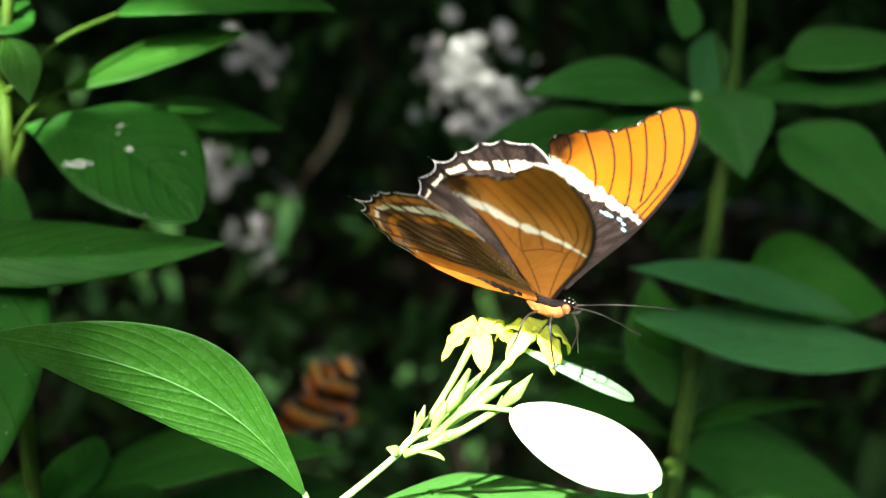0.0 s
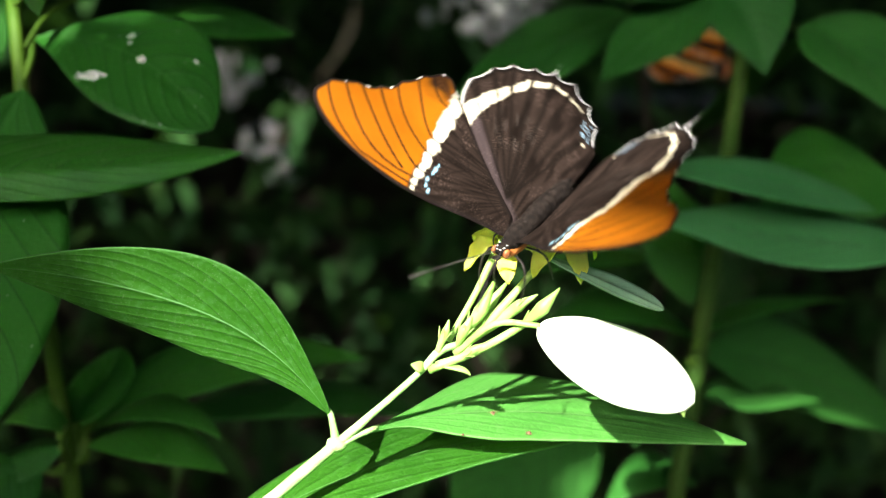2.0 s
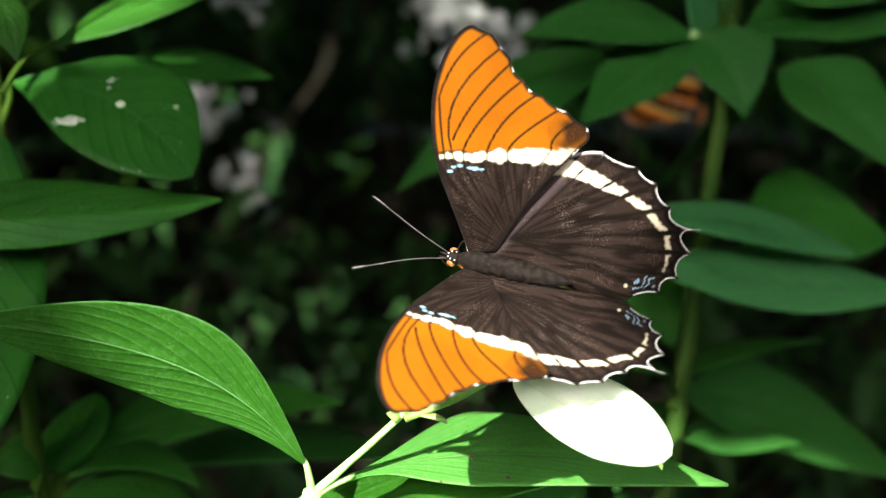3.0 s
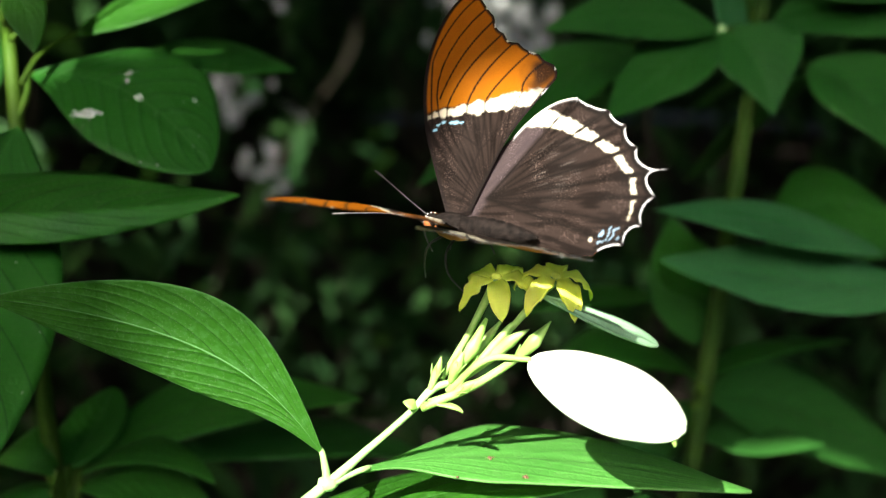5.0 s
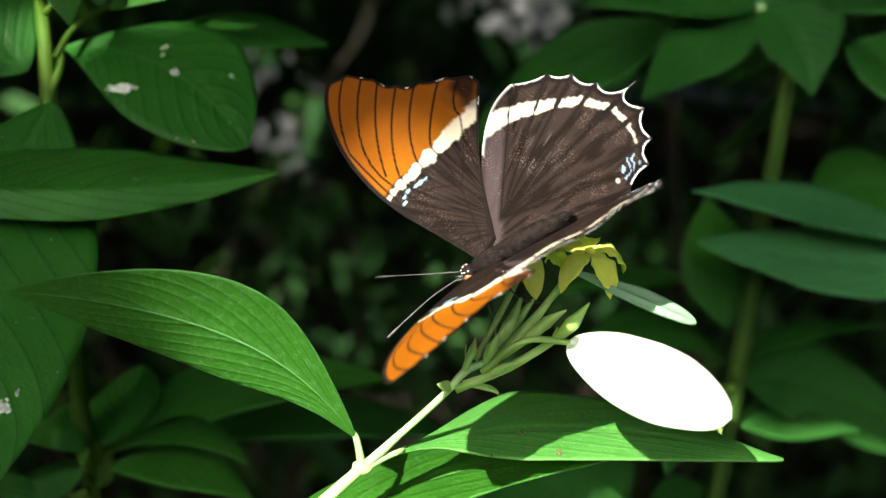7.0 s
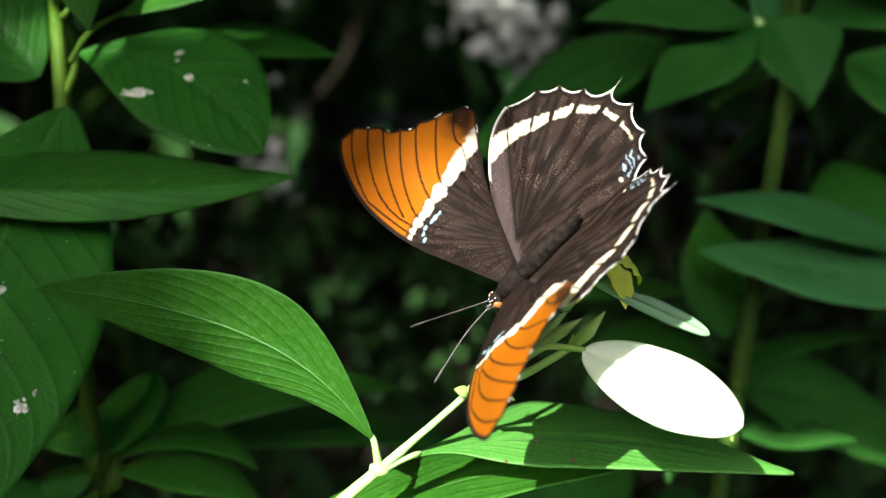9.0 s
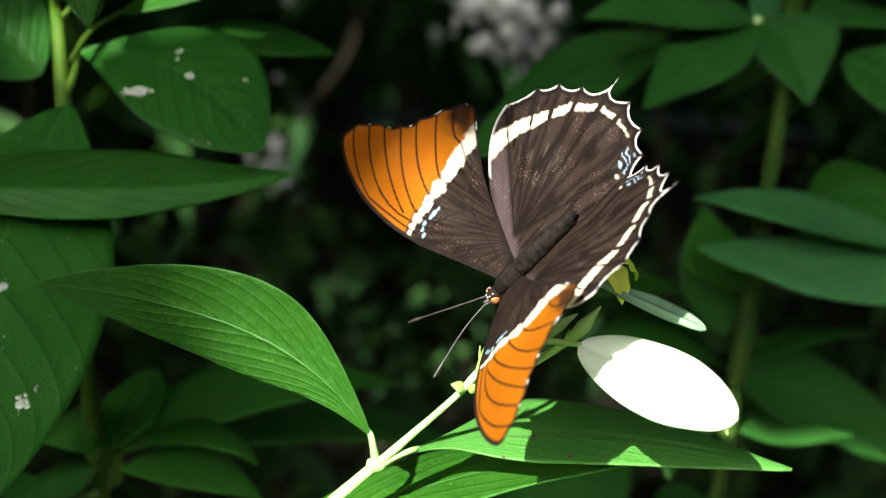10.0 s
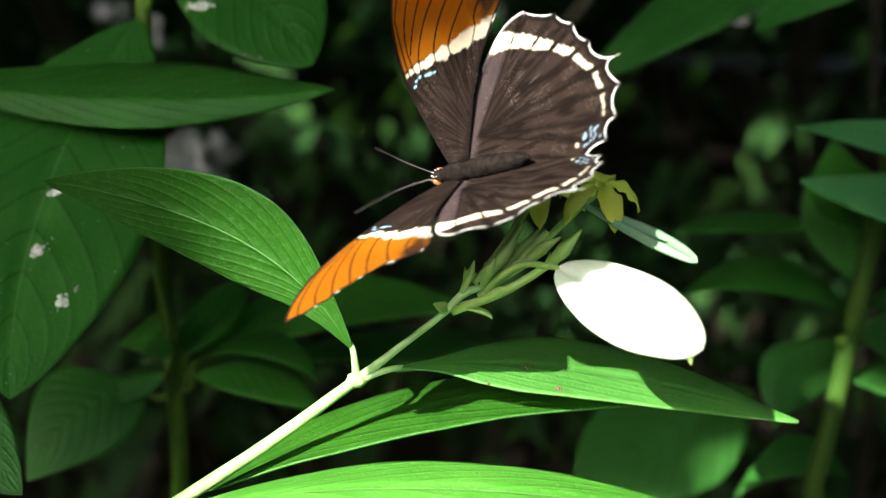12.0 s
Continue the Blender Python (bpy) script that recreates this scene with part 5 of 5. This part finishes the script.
        for x0, x1, x2, out in ((0.22, 0.45, 0.55, 0.42), (-0.02, -0.10, -0.25, 0.55)):
            part("leg", tube("leg", [(x0 * c, sy * 0.08 * c, -0.16 * c), ((x0 + x1) / 2 * c, sy * out * 0.8 * c, -0.18 * c), (x1 * c, sy * out * c, -0.50 * c), (x2 * c, sy * out * 0.9 * c, -0.85 * c)], [0.00022, 0.00018, 0.00015, 0.0001], sides=7, steps=3), CHITIN, owner, "thin black leg")
    part("proboscis", tube("proboscis", [(0.55 * c, 0, -0.05 * c), (0.66 * c, 0, -0.25 * c), (0.60 * c, 0, -0.62 * c)], [0.00018, 0.00014, 0.0001], sides=7), CHITIN, head)


build_body(butterfly, HAIR_BLACK, BODY_ORANGE)


# ---------- the second butterfly ----------
def draw_tiger(p, rim, below):
    """Orange and cream bars along the wing between black ones, white dots in the black hem."""
    col = np.tile(np.array((0.56, 0.17, 0.010)), (len(p), 1))
    along = p[:, 0] + 0.10 * p[:, 1] ** 2 + jitter(p, 1.5, 3.0) * 0.10
    col = over(col, (0.62, 0.50, 0.16), ramp(np.sin(along * 4.2 + 1.0), 0.25, 0.7) * 0.85)
    col = over(col, (0.010, 0.008, 0.007), ramp(np.sin(along * 8.4 + 1.2), -0.1, 0.25))
    col = over(col, (0.010, 0.008, 0.007), 1 - ramp(rim, 0.10, 0.17))
    dots = (np.abs(rim - 0.07) < 0.045) & (np.sin((p[:, 0] - p[:, 1]) * 26) > 0.3)
    return over(col, (0.66, 0.66, 0.60), dots[:, None] * 0.8)


TIGER_FORE = [(0.17, 0.08), (0.51, 0.85), (0.76, 1.7), (0.76, 2.46), (0.42, 2.89), (-0.17, 2.97), (-0.68, 2.55), (-0.85, 1.7), (-0.51, 0.68), (-0.17, 0.08)]
TIGER_HIND = [(-0.08, 0.08), (-0.34, 1.02), (-0.68, 1.61), (-1.19, 1.7), (-1.61, 1.36), (-1.78, 0.76), (-1.53, 0.25), (-0.76, 0.07)]
visitor = thing("tiger_butterfly", (0.1145, 0.48, 0.7345), "orange and black striped butterfly perched under a leaf", "butterfly")
VWINGS = {}
for side, mirror in (("left", False), ("right", True)):
    VWINGS[side, "forewing"] = part("forewing", wing_mesh("forewing", smooth_outline(TIGER_FORE, 6), draw_tiger, mirror, 0.08, 0.08), WING, visitor, "orange wing with black stripes")
    VWINGS[side, "hindwing"] = part("hindwing", wing_mesh("hindwing", smooth_outline(TIGER_HIND, 6), draw_tiger, mirror, 0.04, 0.08), WING, visitor, "orange wing with black stripes")
build_body(visitor, HAIR_BLACK, BODY_ORANGE)


# ---------- what moves ----------
def motions():
    walk(plant, [
        (0, pose(-0.1803, 0.1214, 0.0079, -2.71, 1.86, 0.49)),
        (0.5, pose(-0.1806, 0.1103, 0.0093, -3.76, 1.74, -0.15)),
        (1, pose(-0.1838, 0.1467, 0.0065, -0.49, 2.24, 1.42)),
        (1.5, pose(-0.1747, 0.1915, 0.0056, 3.30, 1.26, 2.25)),
        (2, pose(-0.1809, 0.1742, 0.0061, 1.90, 1.89, 1.40)),
        (2.5, pose(-0.1818, 0.2182, 0.0082, 5.29, 1.71, 1.96)),
        (3, pose(-0.1681, 0.2066, 0.0042, 4.08, 0.81, 0.48)),
        (5, pose(-0.1595, 0.1057, 0.0058, -4.23, 0.05, -1.07)),
        (5.5, pose(-0.1635, 0.0820, 0.0089, -6.09, 0.44, -0.90)),
        (6, pose(-0.1505, 0.1197, 0.0034, -2.90, -0.55, 0.15)),
        (6.5, pose(-0.1568, 0.1116, 0.0031, -3.58, -0.15, -0.17)),
        (7, pose(-0.1532, 0.1606, 0.0010, 0.53, -0.41, 1.76)),
        (9, pose(-0.1598, 0.1633, 0.0000, 0.21, -0.03, -0.28)),
        (9.5, pose(-0.1572, 0.1599, -0.0002, -0.07, -0.23, -0.65)),
        (10, pose(-0.1566, 0.1543, 0.0001, -0.50, -0.30, -0.79)),
        (10.5, pose(-0.1610, 0.1561, -0.0001, -0.39, 0.08, -0.10)),
        (11, pose(-0.1571, 0.1798, -0.0013, 1.52, -0.22, 0.33)),
        (11.5, pose(-0.1583, 0.1994, -0.0009, 3.13, -0.16, 0.88)),
        (11.8, pose(-0.1600, 0.1599, 0.0000, -0.01, 0.01, 0.01)),
        (12, pose(-0.1684, 0.1092, 0.0045, -3.81, 0.68, 0.57)),
    ])
    # seconds; place and turn of the body; lift of the left and right wings and how far the hind wings rise above that; sweep of the fore and of the hind wings; pitch of the fore wings (left, right)
    flaps = [
        (0, (0.0316, 0.1830, 0.7845, 1.3, 8.9, -33.1), (50.6, 51.8), (3.2, -4.9), (-19.4, -20.5), (1.8, 5.6), (-4.5, -2.6)),
        (0.2, (0.0315, 0.1821, 0.7838, -2.6, 2.3, -38.3), (35.0, 35.9), (4.4, -4.3), (-22.6, -21.1), (2.8, 2.8), (-1.3, -5.5)),
        (0.5, (0.0298, 0.1825, 0.7863, -5.9, -3.4, -39.4), (-5.2, -4.0), (0.6, 1.9), (-19.3, -18.9), (8.3, 7.6), (7.2, 4.7)),
        (0.8, (0.0295, 0.1811, 0.7849, -1.6, 2.8, -48.2), (7.7, 9.0), (1.1, 0.4), (-20.0, -20.3), (7.1, 8.3), (6.7, 3.6)),
        (1, (0.0318, 0.1794, 0.7822, 3.1, 11.1, -57.6), (38.5, 39.3), (0.8, -4.3), (-23.0, -26.2), (0.4, 1.3), (-4.4, 0.7)),
        (1.2, (0.0313, 0.1827, 0.7801, 1.1, 13.3, -66.6), (41.6, 41.5), (2.3, -2.7), (-20.8, -23.7), (-1.0, 0.2), (-5.8, -1.3)),
        (1.5, (0.0254, 0.1825, 0.7794, 0.8, 26.2, -93.8), (23.8, 23.9), (1.1, -0.0), (-19.7, -19.2), (-0.9, -1.1), (-5.3, -4.3)),
        (1.8, (0.0256, 0.1812, 0.7808, -0.1, 23.4, -105.5), (39.1, 37.6), (-7.5, -0.3), (-16.2, -20.1), (3.0, 8.7), (-8.9, -9.2)),
        (2, (0.0241, 0.1812, 0.7796, -12.8, 17.9, -129.4), (36.8, 35.7), (-2.4, 1.5), (-17.8, -19.6), (2.8, 3.6), (-2.0, -3.3)),
        (2.2, (0.0227, 0.1796, 0.7802, -24.5, 5.3, -145.6), (26.6, 24.5), (-6.6, 4.6), (-22.0, -24.9), (5.2, 5.2), (-1.4, 2.1)),
        (2.5, (0.0217, 0.1860, 0.7815, -29.8, -2.2, -173.9), (39.1, 37.8), (-0.9, -4.2), (-22.8, -24.5), (1.5, 4.0), (-2.8, -9.2)),
        (2.8, (0.0215, 0.1877, 0.7812, -36.1, -12.3, -180.7), (4.4, 4.3), (-4.1, -0.1), (-18.3, -21.7), (6.2, 8.6), (9.3, -1.4)),
        (3, (0.0209, 0.1891, 0.7813, -53.5, -10.1, 166.0), (40.6, 41.5), (-2.3, -1.3), (-8.6, -15.1), (4.2, 7.3), (-1.4, -3.0)),
        (3.2, (0.0207, 0.1882, 0.7829, -30.6, -18.2, 164.0), (40.9, 39.2), (-1.0, -2.8), (-15.5, -20.2), (2.3, 5.2), (-5.5, 2.8)),
        (4.8, (0.0156, 0.1911, 0.7865, -23.2, -0.0, 153.3), (36.2, 34.9), (0.0, -0.5), (-15.0, -16.5), (6.9, 7.6), (-4.5, 1.7)),
        (5, (0.0140, 0.1909, 0.7871, -19.7, 0.1, 145.9), (40.3, 41.4), (-0.6, -0.1), (-14.0, -19.8), (-0.3, 6.3), (0.3, 0.4)),
        (5.2, (0.0134, 0.1942, 0.7861, -18.8, -2.1, 144.9), (25.2, 25.7), (4.5, -3.4), (-12.3, -14.4), (3.5, 6.4), (2.9, 5.2)),
        (5.5, (0.0140, 0.1952, 0.7837, -21.7, 8.9, 146.4), (26.7, 24.6), (0.0, -1.9), (-14.0, -13.8), (7.3, 8.2), (4.5, 2.6)),
        (5.8, (0.0130, 0.1880, 0.7824, -23.2, 18.2, 158.2), (47.5, 47.0), (0.0, -3.4), (-15.4, -16.2), (6.9, 7.6), (0.2, -0.2)),
        (6, (0.0120, 0.1931, 0.7830, -23.1, 14.3, 170.5), (31.9, 32.3), (4.6, -3.9), (-19.0, -21.6), (0.9, 5.1), (2.2, -3.2)),
        (6.2, (0.0131, 0.1983, 0.7867, -72.0, 7.6, 170.7), (59.0, 59.1), (-2.5, -5.6), (-12.4, -10.9), (6.8, 9.2), (2.8, -14.8)),
        (6.5, (0.0120, 0.1882, 0.7790, -40.1, 30.8, 166.5), (39.8, 40.0), (12.2, 1.9), (-20.5, -17.7), (4.1, 7.1), (0.1, -11.3)),
        (7, (0.0122, 0.1922, 0.7781, -33.4, 31.9, 173.7), (38.1, 38.2), (5.0, -0.9), (-19.4, -20.1), (1.7, 7.8), (1.6, -9.3)),
        (7.2, (0.0158, 0.1834, 0.7812, -39.2, 39.0, 164.7), (52.4, 50.9), (-2.2, -5.8), (-9.9, -16.4), (6.4, 9.4), (-2.8, -4.0)),
        (8.8, (0.0121, 0.1887, 0.7756, -35.5, 47.6, 172.9), (32.4, 32.9), (-2.0, -3.0), (-13.8, -15.8), (4.2, 11.0), (4.0, -5.2)),
        (9, (0.0125, 0.1894, 0.7752, -35.8, 47.4, 172.8), (29.9, 30.4), (-1.5, -2.4), (-13.5, -15.8), (3.8, 11.2), (5.0, -4.1)),
        (9.5, (0.0125, 0.1907, 0.7750, -38.7, 48.0, 171.9), (32.2, 31.9), (-2.4, -2.6), (-13.6, -14.9), (4.3, 11.4), (4.3, -4.1)),
        (10, (0.0126, 0.1901, 0.7751, -37.7, 47.5, 172.6), (27.3, 27.6), (-1.8, -4.8), (-13.4, -15.3), (4.3, 11.6), (6.1, -3.9)),
        (10.5, (0.0124, 0.1928, 0.7741, -42.3, 48.1, 168.7), (27.9, 27.4), (-2.2, -0.7), (-11.6, -14.7), (4.2, 12.1), (7.0, -3.5)),
        (11, (0.0135, 0.1896, 0.7737, -60.4, 49.6, 163.9), (35.3, 33.4), (-3.1, -6.5), (-9.7, -13.8), (6.8, 10.7), (2.2, -0.7)),
        (11.5, (0.0131, 0.1945, 0.7714, -58.6, 45.3, 167.0), (30.9, 31.1), (-1.4, -3.1), (-12.2, -14.8), (6.0, 10.7), (3.2, -1.5)),
        (11.7, (0.0127, 0.1919, 0.7746, -50.9, 31.9, 160.5), (39.4, 39.9), (1.6, 0.4), (-14.0, -16.2), (5.2, 8.4), (4.8, -3.4)),
        (12, (0.0056, 0.1954, 0.7765, -44.8, 18.0, 153.4), (29.1, 30.3), (3.8, -0.1), (-15.5, -15.7), (8.3, 9.2), (3.4, 1.2)),
    ]
    walk(butterfly, [(t, pose(*body)) for t, body, *_ in flaps])
    for (side, kind), wing in WINGS.items():
        sign, which = (1, 0) if side == "left" else (-1, 1)
        rows = []
        for t, _, lift, rise, fore, hind, pitch in flaps:
            up = lift[which] + (0 if kind == "forewing" else rise[which])
            turn = Matrix.Rotation(radians(sign * up), 4, "X")
            if kind == "forewing":
                turn = turn @ Matrix.Rotation(radians(pitch[which]), 4, "Y")
            turn = turn @ Matrix.Rotation(radians(sign * (fore if kind == "forewing" else hind)[which]), 4, "Z")
            rows.append((t, Matrix.Translation((0, sign * 0.001, 0.0006 if kind == "forewing" else 0.0)) @ turn))
        walk(wing, rows)
    # seconds; place; yaw, tilt and roll of the body; lift of the wings
    perch = Vector((0.1145, 0.48, 0.7345))
    path = [(0, (-0.0190, 0.4000, 0.6700), (172, 66, 0), 44), (0.1, (-0.0235, 0.4000, 0.6800), (171, 60, 0), 76), (0.2, (-0.0285, 0.4000, 0.6920), (170, 50, 0), 20), (0.3, (-0.0328, 0.4000, 0.7053), (168, 40, 0), 25), (0.5, (-0.0211, 0.4000, 0.7461), (165, 80, 0), 64), (0.6, (-0.0222, 0.4000, 0.7665), (165, 80, 0), 72), (1.0, (0.0184, 0.4200, 0.7938), (150, 70, 0), 60),
            (1.2, (0.0490, 0.44, 0.7999), (135, 70, -5), 40), (1.5, (0.1012, 0.48, 0.7522), (165, 85, 0), 60), (1.7, (0.1098, 0.48, 0.7402), (175, 86, 0), 82), (2.0, (0.1158, 0.48, 0.7378), (172, 84, 0), 84), (2.6, perch, (172, 84, 0), 86), (3.2, perch, (172, 84, 0), 84), (3.5, perch + Vector((0.03, 0.04, 0.03)), (150, 60, 0), 40),
            (3.8, perch + Vector((0.10, 0.10, 0.05)), (110, 20, 0), 55), (4.1, perch + Vector((0.20, 0.2, 0.03)), (60, 0, -12), 20), (4.5, perch + Vector((0.42, 0.3, 0.05)), (10, 0, -12), 55), (12.0, perch + Vector((1.6, 0.9, 0.3)), (-10, 0, -12), 55)]
    walk(visitor, [(t, Matrix.Translation(p) @ pose(0, 0, 0, roll, tilt, yaw)) for t, p, (yaw, tilt, roll), _ in path])
    for (side, kind), wing in VWINGS.items():
        sign = 1 if side == "left" else -1
        walk(wing, [(t, pose(0, sign * 0.001, 0, sign * lift)) for t, _, _, lift in path])


motions()
